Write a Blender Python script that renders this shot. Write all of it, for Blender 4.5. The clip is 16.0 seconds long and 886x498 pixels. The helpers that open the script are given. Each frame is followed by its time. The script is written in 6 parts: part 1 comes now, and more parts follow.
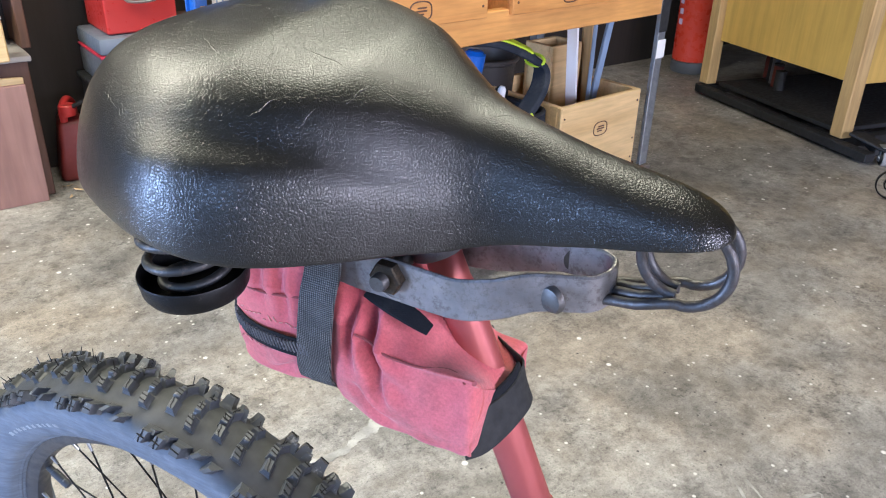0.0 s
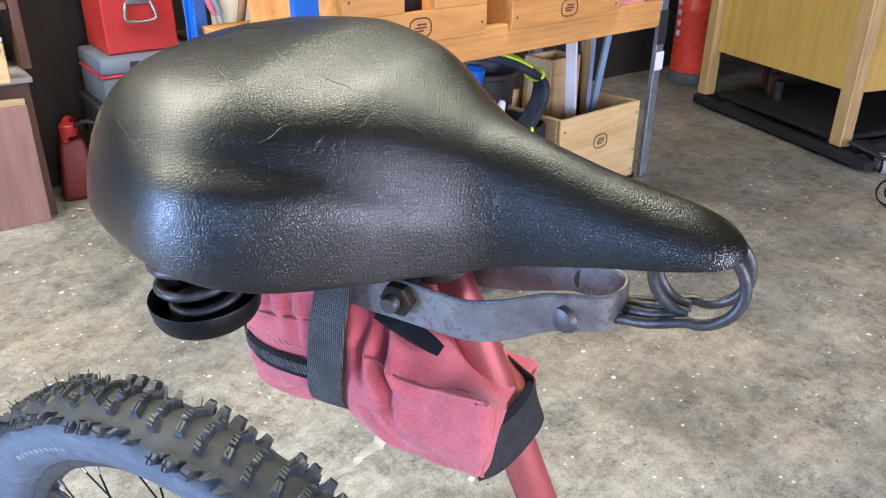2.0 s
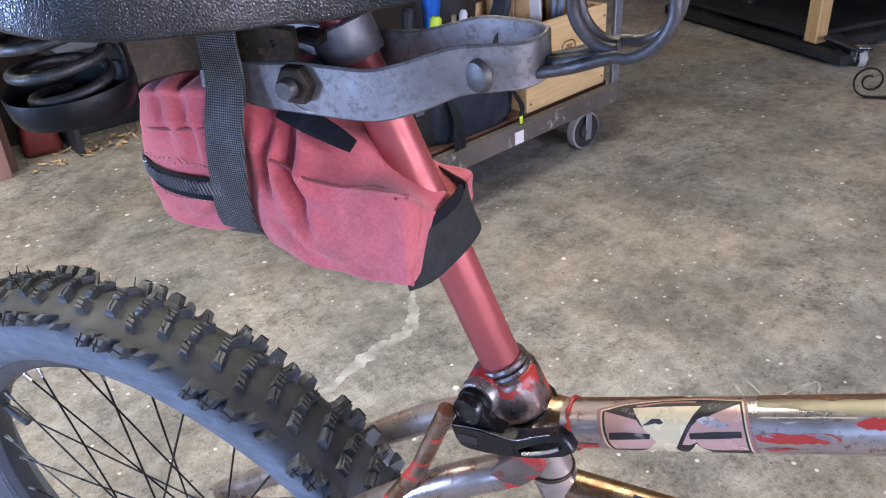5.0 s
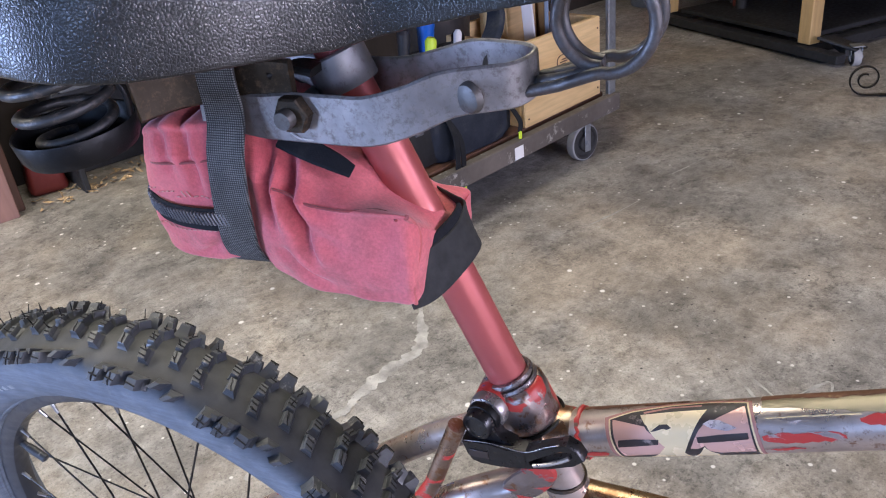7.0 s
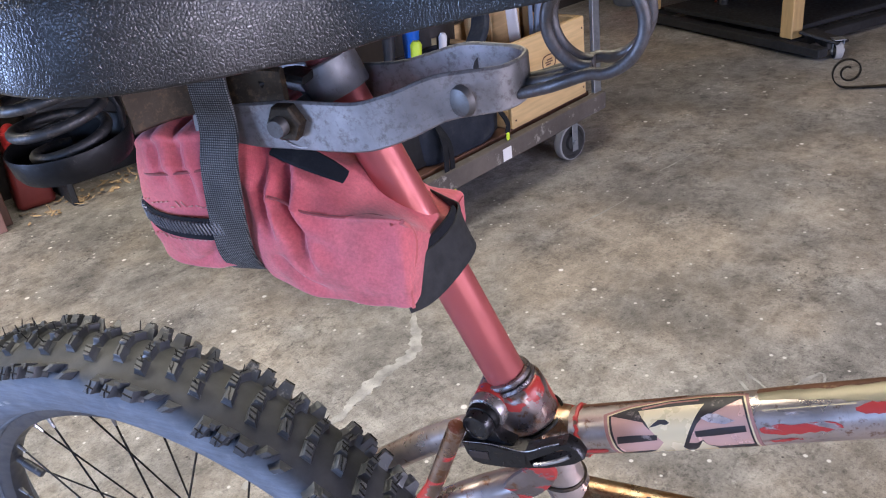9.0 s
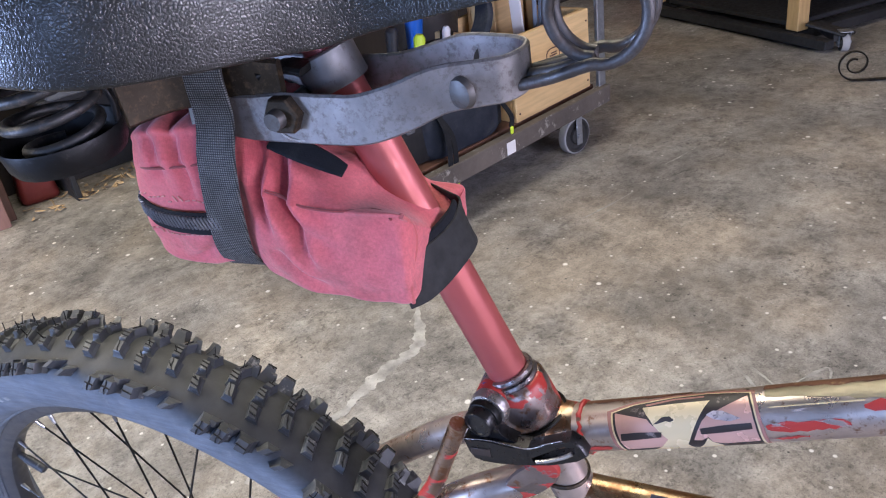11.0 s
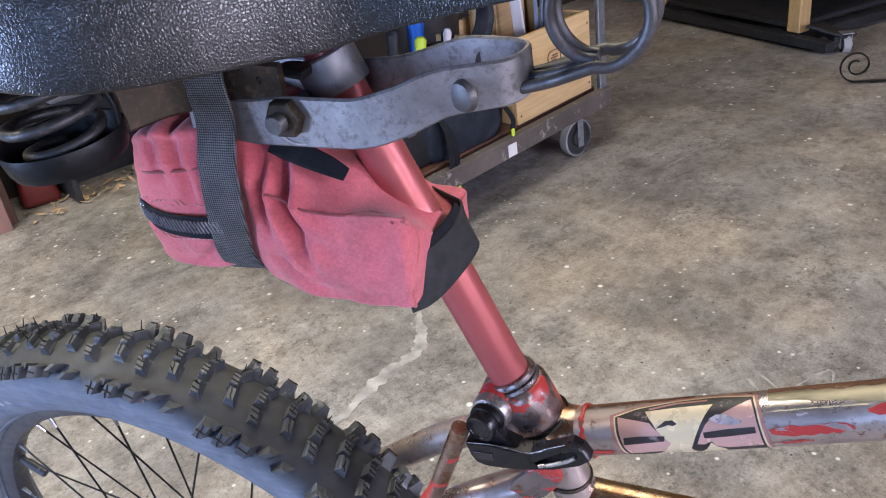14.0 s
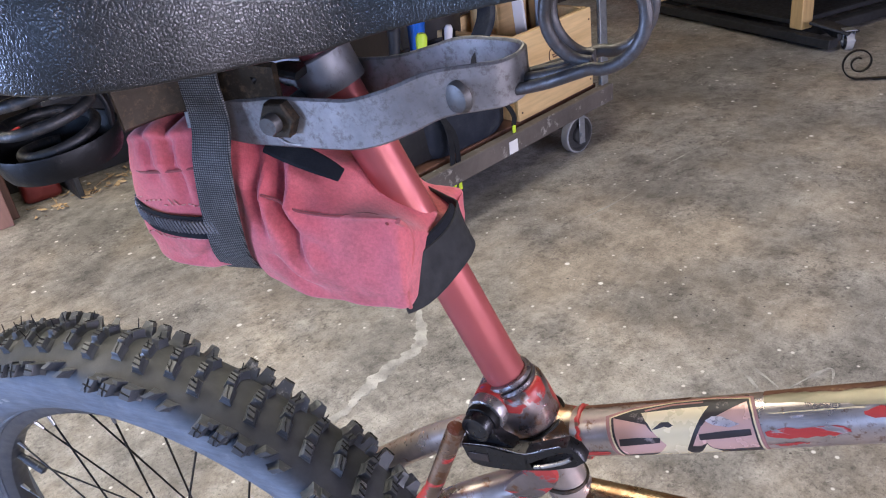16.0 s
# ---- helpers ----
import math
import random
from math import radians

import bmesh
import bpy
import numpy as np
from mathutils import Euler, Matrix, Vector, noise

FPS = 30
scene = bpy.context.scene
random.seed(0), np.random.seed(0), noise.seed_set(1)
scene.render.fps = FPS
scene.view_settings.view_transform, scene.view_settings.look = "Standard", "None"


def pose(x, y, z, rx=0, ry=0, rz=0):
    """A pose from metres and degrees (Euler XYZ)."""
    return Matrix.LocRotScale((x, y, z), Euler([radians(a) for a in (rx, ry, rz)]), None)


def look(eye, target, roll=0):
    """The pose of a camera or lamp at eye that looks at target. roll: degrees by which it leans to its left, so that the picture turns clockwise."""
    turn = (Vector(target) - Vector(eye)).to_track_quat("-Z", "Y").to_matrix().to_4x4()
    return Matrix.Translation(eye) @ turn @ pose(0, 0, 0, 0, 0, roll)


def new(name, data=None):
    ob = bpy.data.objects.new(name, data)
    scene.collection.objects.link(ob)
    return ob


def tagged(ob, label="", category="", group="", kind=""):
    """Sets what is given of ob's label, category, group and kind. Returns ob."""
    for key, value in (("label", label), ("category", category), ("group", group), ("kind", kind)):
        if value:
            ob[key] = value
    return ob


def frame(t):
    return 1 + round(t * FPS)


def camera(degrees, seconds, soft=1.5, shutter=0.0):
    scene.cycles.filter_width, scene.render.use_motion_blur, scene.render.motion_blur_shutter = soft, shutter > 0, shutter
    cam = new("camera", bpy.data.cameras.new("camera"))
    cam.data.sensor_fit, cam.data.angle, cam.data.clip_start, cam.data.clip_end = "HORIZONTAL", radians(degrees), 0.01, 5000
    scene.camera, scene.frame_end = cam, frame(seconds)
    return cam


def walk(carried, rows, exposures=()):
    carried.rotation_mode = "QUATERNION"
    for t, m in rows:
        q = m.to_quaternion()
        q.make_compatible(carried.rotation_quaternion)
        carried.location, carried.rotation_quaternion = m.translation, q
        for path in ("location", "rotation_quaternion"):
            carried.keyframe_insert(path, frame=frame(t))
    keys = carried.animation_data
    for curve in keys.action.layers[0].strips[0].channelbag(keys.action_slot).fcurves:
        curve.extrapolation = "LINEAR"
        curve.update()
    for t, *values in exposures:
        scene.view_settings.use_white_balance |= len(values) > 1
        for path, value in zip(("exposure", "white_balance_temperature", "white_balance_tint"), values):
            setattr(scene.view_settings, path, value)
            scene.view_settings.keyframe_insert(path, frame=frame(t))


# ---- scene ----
from mathutils.bvhtree import BVHTree

cam = camera(59.50, 16.0, 1.1)
PATH = [
    (0, (0.0049, -0.0014, 1.0641), (1.0880, 1.4168, 0.1608), 1.50),
    (0.5, (0.0051, -0.0043, 1.0743), (1.0598, 1.4455, 0.1879), 0.27),
    (1, (0.0064, -0.0029, 1.0709), (1.0642, 1.4447, 0.1846), 0.26),
    (1.5, (0.0035, 0.0014, 1.0729), (1.0655, 1.4628, 0.2147), -0.03),
    (2, (0.0015, 0.0029, 1.0681), (1.0922, 1.4339, 0.1949), 0.65),
    (2.5, (0.0015, 0.0001, 1.0612), (1.0882, 1.4419, 0.2009), 0.06),
    (3, (0.0091, -0.0069, 1.0383), (1.0931, 1.4511, 0.2021), 0.42),
    (3.5, (0.0180, -0.0192, 1.0148), (1.1030, 1.3989, 0.1138), -0.20),
    (4, (0.0259, -0.0157, 0.9897), (1.1182, 1.3621, 0.0366), -0.94),
    (4.2, (0.0305, -0.0139, 0.9830), (1.1192, 1.3571, 0.0160), -1.36),
    (6.3, (0.0317, -0.0254, 0.9659), (1.1026, 1.3549, -0.0077), -5.93),
    (6.5, (0.0316, -0.0243, 0.9698), (1.1134, 1.3585, 0.0119), -5.82),
    (7, (0.0289, -0.0255, 0.9740), (1.1073, 1.3704, 0.0312), -6.59),
    (7.5, (0.0274, -0.0272, 0.9745), (1.1053, 1.3687, 0.0314), -7.36),
    (8, (0.0264, -0.0250, 0.9748), (1.1080, 1.3671, 0.0302), -7.74),
    (8.5, (0.0268, -0.0234, 0.9758), (1.1298, 1.3555, 0.0367), -7.51),
    (9, (0.0253, -0.0252, 0.9755), (1.1258, 1.3556, 0.0363), -7.78),
    (11.5, (0.0321, -0.0210, 0.9717), (1.1156, 1.3643, 0.0193), -8.11),
    (12, (0.0331, -0.0201, 0.9714), (1.1131, 1.3682, 0.0194), -8.12),
    (12.5, (0.0342, -0.0189, 0.9710), (1.1132, 1.3727, 0.0227), -8.27),
    (13, (0.0337, -0.0189, 0.9705), (1.1133, 1.3679, 0.0158), -8.20),
    (13.5, (0.0316, -0.0197, 0.9726), (1.1207, 1.3681, 0.0304), -8.27),
    (14, (0.0316, -0.0206, 0.9723), (1.1172, 1.3679, 0.0270), -8.22),
    (14.5, (0.0318, -0.0218, 0.9708), (1.1090, 1.3683, 0.0184), -8.09),
    (15, (0.0344, -0.0209, 0.9738), (1.1258, 1.3615, 0.0262), -8.04),
    (15.5, (0.0333, -0.0212, 0.9718), (1.1075, 1.3702, 0.0179), -8.35),
    (16, (0.0358, -0.0212, 0.9737), (1.1137, 1.3672, 0.0193), -8.16),
]
walk(cam, [(t, look(eye, target, roll)) for t, eye, target, roll in PATH],
     [(0, 0.47, 5200, 27), (2.6, 0.47, 5150, 27), (4.2, 0.25, 5150, 30), (6.3, 0.08, 5300, 34), (16, 0.08, 5300, 34)])

# ---- world and light ----
world = bpy.data.worlds.new("sky")
scene.world = world
world.use_nodes = True
wn = world.node_tree.nodes
wl = world.node_tree.links
sky = wn.new("ShaderNodeTexSky")
sky.sky_type = "NISHITA"
sky.sun_disc = False
sky.sun_elevation = radians(38)
sky.sun_rotation = radians(20)
wl.new(sky.outputs["Color"], wn["Background"].inputs["Color"])
wn["Background"].inputs["Strength"].default_value = 0.10

sun = new("sun", bpy.data.lights.new("sun", "SUN"))
sun.data.energy = 3.0
sun.data.angle = radians(0.5)
sun.data.color = (1.0, 0.95, 0.88)
sun.matrix_world = look((2.2, 6.0, 5.0), (0.0, 0.0, 0.0))


def area(name, m, sx, sy, watts, colour):
    lamp = new(name, bpy.data.lights.new(name, "AREA"))
    lamp.data.shape = "RECTANGLE"
    lamp.data.size, lamp.data.size_y = sx, sy
    lamp.data.energy, lamp.data.color = watts, colour
    lamp.matrix_world = m
    return lamp


# daylight in the doorways and the side window, the ceiling lamp, and an added fill
area("west_door_daylight", look((-2.24, -1.50, 1.30), (0.4, -0.2, 0.9)), 0.8, 0.9, 16, (0.50, 0.76, 1.0))
area("west_window_daylight", look((-2.24, 1.10, 0.85), (0.1, 0.3, 0.7)), 0.64, 0.9, 54, (0.60, 0.81, 1.0))
area("south_door_daylight", look((1.75, -2.96, 1.45), (1.5, 0.8, 0.9)), 1.1, 1.2, 82, (1.0, 0.95, 0.90))
area("south_door_skylight", look((-0.12, -2.96, 1.00), (0.0, 0.3, 0.75)), 0.9, 0.4, 44, (1.0, 0.94, 0.80))
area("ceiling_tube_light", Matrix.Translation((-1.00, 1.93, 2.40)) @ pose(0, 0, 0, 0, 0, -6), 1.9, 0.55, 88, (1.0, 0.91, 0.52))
# added fill without a fixture, brightens the middle floor and the saddle top
area("middle_fill_light", Matrix.Translation((0.95, 1.05, 2.42)) @ pose(0, 0, 0, 0, 0, 10), 1.5, 1.0, 42, (1.0, 0.92, 0.52))

# ---- materials ----
def nodes_of(name):
    m = bpy.data.materials.new(name)
    m.use_nodes = True
    nt = m.node_tree
    return m, nt, nt.nodes["Principled BSDF"]


def coords(nt, scale=(1, 1, 1), turn=(0, 0, 0)):
    tc = nt.nodes.new("ShaderNodeTexCoord")
    mp = nt.nodes.new("ShaderNodeMapping")
    mp.inputs["Scale"].default_value = scale
    mp.inputs["Rotation"].default_value = turn
    nt.links.new(tc.outputs["Object"], mp.inputs["Vector"])
    return mp.outputs["Vector"]


def noise_tex(nt, vec, scale, detail=4.0, rough=0.55, dist=0.0):
    n = nt.nodes.new("ShaderNodeTexNoise")
    n.inputs["Scale"].default_value = scale
    n.inputs["Detail"].default_value = detail
    n.inputs["Roughness"].default_value = rough
    n.inputs["Distortion"].default_value = dist
    nt.links.new(vec, n.inputs["Vector"])
    return n.outputs["Fac"]


def ramp(nt, fac, stops):
    r = nt.nodes.new("ShaderNodeValToRGB")
    els = r.color_ramp.elements
    while len(els) < len(stops):
        els.new(0.5)
    for e, (p, c) in zip(els, stops):
        e.position = p
        e.color = (*c, 1) if len(c) == 3 else c
    nt.links.new(fac, r.inputs["Fac"])
    return r.outputs["Color"]


def mixed(nt, fac, a, b, mode="MIX"):
    m = nt.nodes.new("ShaderNodeMix")
    m.data_type = "RGBA"
    m.blend_type = mode
    for key, v in (("Factor", fac), ("A", a), ("B", b)):
        sock = [s for s in m.inputs if s.name == key and s.type in (("VALUE",) if key == "Factor" else ("RGBA",))][0]
        if isinstance(v, (int, float)):
            sock.default_value = v
        elif isinstance(v, tuple):
            sock.default_value = (*v, 1)
        else:
            nt.links.new(v, sock)
    return [s for s in m.outputs if s.type == "RGBA"][0]


def grey(v):
    return (v, v, v)


def bump(nt, bsdf, height, strength=0.3, distance=0.001, below=None):
    b = nt.nodes.new("ShaderNodeBump")
    b.inputs["Strength"].default_value = strength
    b.inputs["Distance"].default_value = distance
    nt.links.new(height, b.inputs["Height"])
    if below is not None:
        nt.links.new(below, b.inputs["Normal"])
    nt.links.new(b.outputs["Normal"], bsdf.inputs["Normal"])
    return b.outputs["Normal"]


def plain(name, colour, rough=0.5, metal=0.0, vary=0.25, scale=30.0, bumps=0.15, dist=0.001, fleck=None):
    """A painted, plastic or metal surface with two scales of variation."""
    m, nt, b = nodes_of(name)
    vec = coords(nt)
    big = noise_tex(nt, vec, scale * 0.25, 5)
    fine = noise_tex(nt, vec, scale * 3, 3)
    dark = tuple(c * (1 - vary) for c in colour)
    light = tuple(min(1, c * (1 + vary)) for c in colour)
    col = ramp(nt, big, [(0.3, dark), (0.7, light)])
    if fleck:
        spot = ramp(nt, noise_tex(nt, vec, scale * 1.3, 6, 0.7), [(0.60, grey(0)), (0.68, grey(1))])
        col = mixed(nt, spot, col, fleck)
    nt.links.new(col, b.inputs["Base Color"])
    rr = ramp(nt, fine, [(0.3, grey(max(0, rough - 0.1))), (0.7, grey(min(1, rough + 0.12)))])
    nt.links.new(rr, b.inputs["Roughness"])
    b.inputs["Metallic"].default_value = metal
    bump(nt, b, fine, bumps, dist)
    return m


def wood(name, light, dark, along=0, scale=14.0, rough=0.55, knots=True):
    m, nt, b = nodes_of(name)
    stretch = [1.0, 1.0, 1.0]
    stretch[along] = 0.09
    vec = coords(nt, tuple(stretch))
    g = noise_tex(nt, vec, scale, 8, 0.62, 0.6)
    f = noise_tex(nt, vec, scale * 9, 3)
    col = ramp(nt, g, [(0.32, dark), (0.55, light), (0.72, tuple(0.8 * c for c in light))])
    fine = ramp(nt, f, [(0.35, grey(0.72)), (0.6, grey(1.0))])
    col = mixed(nt, 0.6, col, fine, "MULTIPLY")
    big = ramp(nt, noise_tex(nt, coords(nt), 3.0, 4), [(0.35, grey(0.75)), (0.65, grey(1.0))])
    col = mixed(nt, 0.7, col, big, "MULTIPLY")
    nt.links.new(col, b.inputs["Base Color"])
    b.inputs["Roughness"].default_value = rough
    bump(nt, b, g, 0.25, 0.001)
    return m


def warped(nt, vec, scale, amount, detail=2.0):
    """The coordinates, pushed about by noise."""
    nz = nt.nodes.new("ShaderNodeTexNoise")
    nz.inputs["Scale"].default_value = scale
    nz.inputs["Detail"].default_value = detail
    nt.links.new(vec, nz.inputs["Vector"])
    vm = nt.nodes.new("ShaderNodeVectorMath")
    vm.operation = "MULTIPLY_ADD"
    nt.links.new(nz.outputs["Color"], vm.inputs[0])
    vm.inputs[1].default_value = (amount, amount, amount)
    nt.links.new(vec, vm.inputs[2])
    return vm.outputs[0]


def cell_edges(nt, vec, scale):
    v = nt.nodes.new("ShaderNodeTexVoronoi")
    v.feature = "DISTANCE_TO_EDGE"
    v.inputs["Scale"].default_value = scale
    nt.links.new(vec, v.inputs["Vector"])
    return v.outputs["Distance"]


def leather_material(name="black_vinyl", shade=1.0):
    """Grained black vinyl: pebbles, finer grain between them, stretched creases, dust in the grooves."""
    m, nt, b = nodes_of(name)
    vec = coords(nt)
    tone = ramp(nt, noise_tex(nt, vec, 14, 5), [(0.3, tuple(shade * c for c in (0.0045, 0.0043, 0.0032))), (0.7, tuple(shade * c for c in (0.0085, 0.0081, 0.0058)))])
    dust = ramp(nt, noise_tex(nt, vec, 620, 3, 0.7), [(0.70, grey(0)), (0.78, grey(1))])
    dust_where = ramp(nt, noise_tex(nt, vec, 9, 3), [(0.40, grey(0.1)), (0.70, grey(0.7))])
    dust = mixed(nt, 1.0, dust, dust_where, "MULTIPLY")
    nt.links.new(mixed(nt, dust, tone, (0.10, 0.095, 0.085)), b.inputs["Base Color"])
    pebbles = ramp(nt, cell_edges(nt, warped(nt, vec, 480, 0.0020), 660), [(0.0, grey(0)), (0.14, grey(0.65)), (0.40, grey(1))])
    fine = noise_tex(nt, vec, 1500, 3, 0.6)
    n1 = bump(nt, b, noise_tex(nt, vec, 230, 4, 0.6), 0.08, 0.0008)
    n2 = bump(nt, b, pebbles, 0.44, 0.00026, n1)
    n3 = bump(nt, b, fine, 0.08, 0.0003, n2)
    lines = None
    for scl, ang, width in (((70, 26, 26), 0.55, 0.012), ((30, 75, 30), -0.35, 0.010), ((95, 60, 60), 1.2, 0.014)):
        w = noise_tex(nt, coords(nt, scl, (0.2, 0.1, ang)), 1.0, 3, 0.5, 0.8)
        c = ramp(nt, w, [(0.5 - width, grey(1)), (0.5, grey(0)), (0.5 + width, grey(1))])
        lines = c if lines is None else mixed(nt, 1.0, lines, c, "MULTIPLY")
    wrinkles = ramp(nt, cell_edges(nt, warped(nt, vec, 55, 0.016, 4.0), 125), [(0.0, grey(0.25)), (0.05, grey(1))])
    lines = mixed(nt, 1.0, lines, wrinkles, "MULTIPLY")
    keep = ramp(nt, noise_tex(nt, vec, 22, 3), [(0.42, grey(0)), (0.58, grey(1))])
    lines = mixed(nt, keep, (1.0, 1.0, 1.0), lines)
    n4 = bump(nt, b, lines, 0.16, 0.0003, n3)
    nt.links.new(n4, b.inputs["Normal"])
    rr = ramp(nt, noise_tex(nt, vec, 60, 4), [(0.3, grey(0.32)), (0.7, grey(0.41))])
    nt.links.new(rr, b.inputs["Roughness"])
    b.inputs["Specular IOR Level"].default_value = 0.32
    worn = ramp(nt, noise_tex(nt, vec, 34, 5, 0.65), [(0.30, grey(0.60)), (0.65, grey(0.95))])
    nt.links.new(worn, b.inputs["Coat Weight"])
    b.inputs["Coat Roughness"].default_value = 0.21
    nt.links.new(n4, b.inputs["Coat Normal"])
    return m


def concrete_material():
    m, nt, b = nodes_of("stained_concrete")
    vec = coords(nt)
    base = ramp(nt, noise_tex(nt, vec, 2.2, 10, 0.68), [(0.28, (0.26, 0.242, 0.215)), (0.5, (0.405, 0.380, 0.340)), (0.70, (0.55, 0.525, 0.475))])
    # soot, oil and rubber worn into the surface
    st = ramp(nt, noise_tex(nt, vec, 60, 7, 0.82), [(0.50, grey(0)), (0.60, grey(0.75))])
    st2 = ramp(nt, noise_tex(nt, vec, 5.5, 6, 0.65), [(0.45, grey(0.12)), (0.60, grey(1))])
    base = mixed(nt, mixed(nt, 1.0, st, st2, "MULTIPLY"), base, (0.085, 0.078, 0.072))
    spots = ramp(nt, noise_tex(nt, vec, 11, 9, 0.72), [(0.50, grey(0)), (0.68, grey(0.55))])
    base = mixed(nt, spots, base, (0.10, 0.092, 0.085))
    zone = ramp(nt, noise_tex(nt, vec, 3.1, 8, 0.72), [(0.36, grey(0.62)), (0.56, grey(1.0))])
    base = mixed(nt, 1.0, base, zone, "MULTIPLY")
    brown = ramp(nt, noise_tex(nt, vec, 1.5, 7, 0.68), [(0.44, grey(0)), (0.58, grey(0.75))])
    base = mixed(nt, brown, base, mixed(nt, 1.0, base, (1.07, 0.97, 0.84), "MULTIPLY"))
    base = mixed(nt, 1.0, base, ramp(nt, noise_tex(nt, vec, 24, 10, 0.78), [(0.42, grey(1.0)), (0.63, grey(0.60))]), "MULTIPLY")
    base = mixed(nt, 1.0, base, ramp(nt, noise_tex(nt, vec, 260, 5, 0.8), [(0.36, grey(0.76)), (0.60, grey(1.0))]), "MULTIPLY")
    # grit
    pit = ramp(nt, noise_tex(nt, vec, 150, 6, 0.85), [(0.38, grey(0.12)), (0.47, grey(1.0))])
    base = mixed(nt, 0.6, base, pit, "MULTIPLY")
    pale = ramp(nt, noise_tex(nt, vec, 42, 9, 0.82), [(0.58, grey(0)), (0.68, grey(0.45))])
    base = mixed(nt, pale, base, (0.66, 0.645, 0.61))
    for scl, size, tone in ((11, 0.055, (0.70, 0.68, 0.64)), (29, 0.085, (0.60, 0.58, 0.54)), (23, 0.05, (0.05, 0.045, 0.04))):
        v = nt.nodes.new("ShaderNodeTexVoronoi")
        v.inputs["Scale"].default_value = scl
        nt.links.new(vec, v.inputs["Vector"])
        some = ramp(nt, v.outputs["Color"], [(0.45, grey(0)), (0.5, grey(1))])
        chip = ramp(nt, v.outputs["Distance"], [(size, grey(1)), (size * 1.5, grey(0))])
        base = mixed(nt, mixed(nt, 1.0, chip, some, "MULTIPLY"), base, tone)
    nt.links.new(base, b.inputs["Base Color"])
    rr = ramp(nt, noise_tex(nt, vec, 4, 6), [(0.3, grey(0.42)), (0.7, grey(0.72))])
    nt.links.new(rr, b.inputs["Roughness"])
    bump(nt, b, noise_tex(nt, vec, 55, 9, 0.75), 0.4, 0.004)
    return m


def fabric_material(name, colour, faded, grime, warp=420, weft=420, depth=0.18):
    m, nt, b = nodes_of(name)
    vec = coords(nt)
    col = ramp(nt, noise_tex(nt, vec, 16, 6, 0.6), [(0.3, colour), (0.7, faded)])
    dirt = ramp(nt, noise_tex(nt, vec, 26, 7, 0.7), [(0.53, grey(0)), (0.74, grey(0.70))])
    col = mixed(nt, dirt, col, grime)
    fuzz = ramp(nt, noise_tex(nt, vec, 520, 4, 0.7), [(0.35, grey(0.72)), (0.65, grey(1.0))])
    col = mixed(nt, 0.8, col, fuzz, "MULTIPLY")
    nt.links.new(col, b.inputs["Base Color"])
    b.inputs["Roughness"].default_value = 0.9
    b.inputs["Sheen Weight"].default_value = 0.25 if colour[0] > 0.1 else 0.0
    b.inputs["Specular IOR Level"].default_value = 0.5 if colour[0] > 0.1 else 0.2
    wv = nt.nodes.new("ShaderNodeTexWave")
    wv.inputs["Scale"].default_value = warp
    nt.links.new(vec, wv.inputs["Vector"])
    wv2 = nt.nodes.new("ShaderNodeTexWave")
    wv2.bands_direction = "Z"
    wv2.inputs["Scale"].default_value = weft
    nt.links.new(vec, wv2.inputs["Vector"])
    n1 = bump(nt, b, mixed(nt, 0.5, wv.outputs["Color"], wv2.outputs["Color"]), depth, 0.0004)
    n2 = bump(nt, b, noise_tex(nt, vec, 70, 5, 0.6), 0.35, 0.002, n1)
    nt.links.new(n2, b.inputs["Normal"])
    return m


def webbing_material():
    m, nt, b = nodes_of("grey_black_webbing")
    vec = coords(nt)
    ribs = nt.nodes.new("ShaderNodeTexWave")
    ribs.inputs["Scale"].default_value = 230
    ribs.inputs["Distortion"].default_value = 0.6
    nt.links.new(vec, ribs.inputs["Vector"])
    cross = nt.nodes.new("ShaderNodeTexWave")
    cross.bands_direction = "Z"
    cross.inputs["Scale"].default_value = 260
    cross.inputs["Distortion"].default_value = 0.8
    nt.links.new(vec, cross.inputs["Vector"])
    weave = mixed(nt, 1.0, ribs.outputs["Color"], cross.outputs["Color"], "MULTIPLY")
    col = ramp(nt, weave, [(0.04, (0.018, 0.018, 0.019)), (0.42, (0.25, 0.25, 0.24))])
    worn = ramp(nt, noise_tex(nt, vec, 45, 6, 0.7), [(0.4, grey(0.55)), (0.65, grey(1.0))])
    nt.links.new(mixed(nt, 1.0, col, worn, "MULTIPLY"), b.inputs["Base Color"])
    b.inputs["Roughness"].default_value = 0.75
    bump(nt, b, weave, 0.9, 0.0008)
    return m


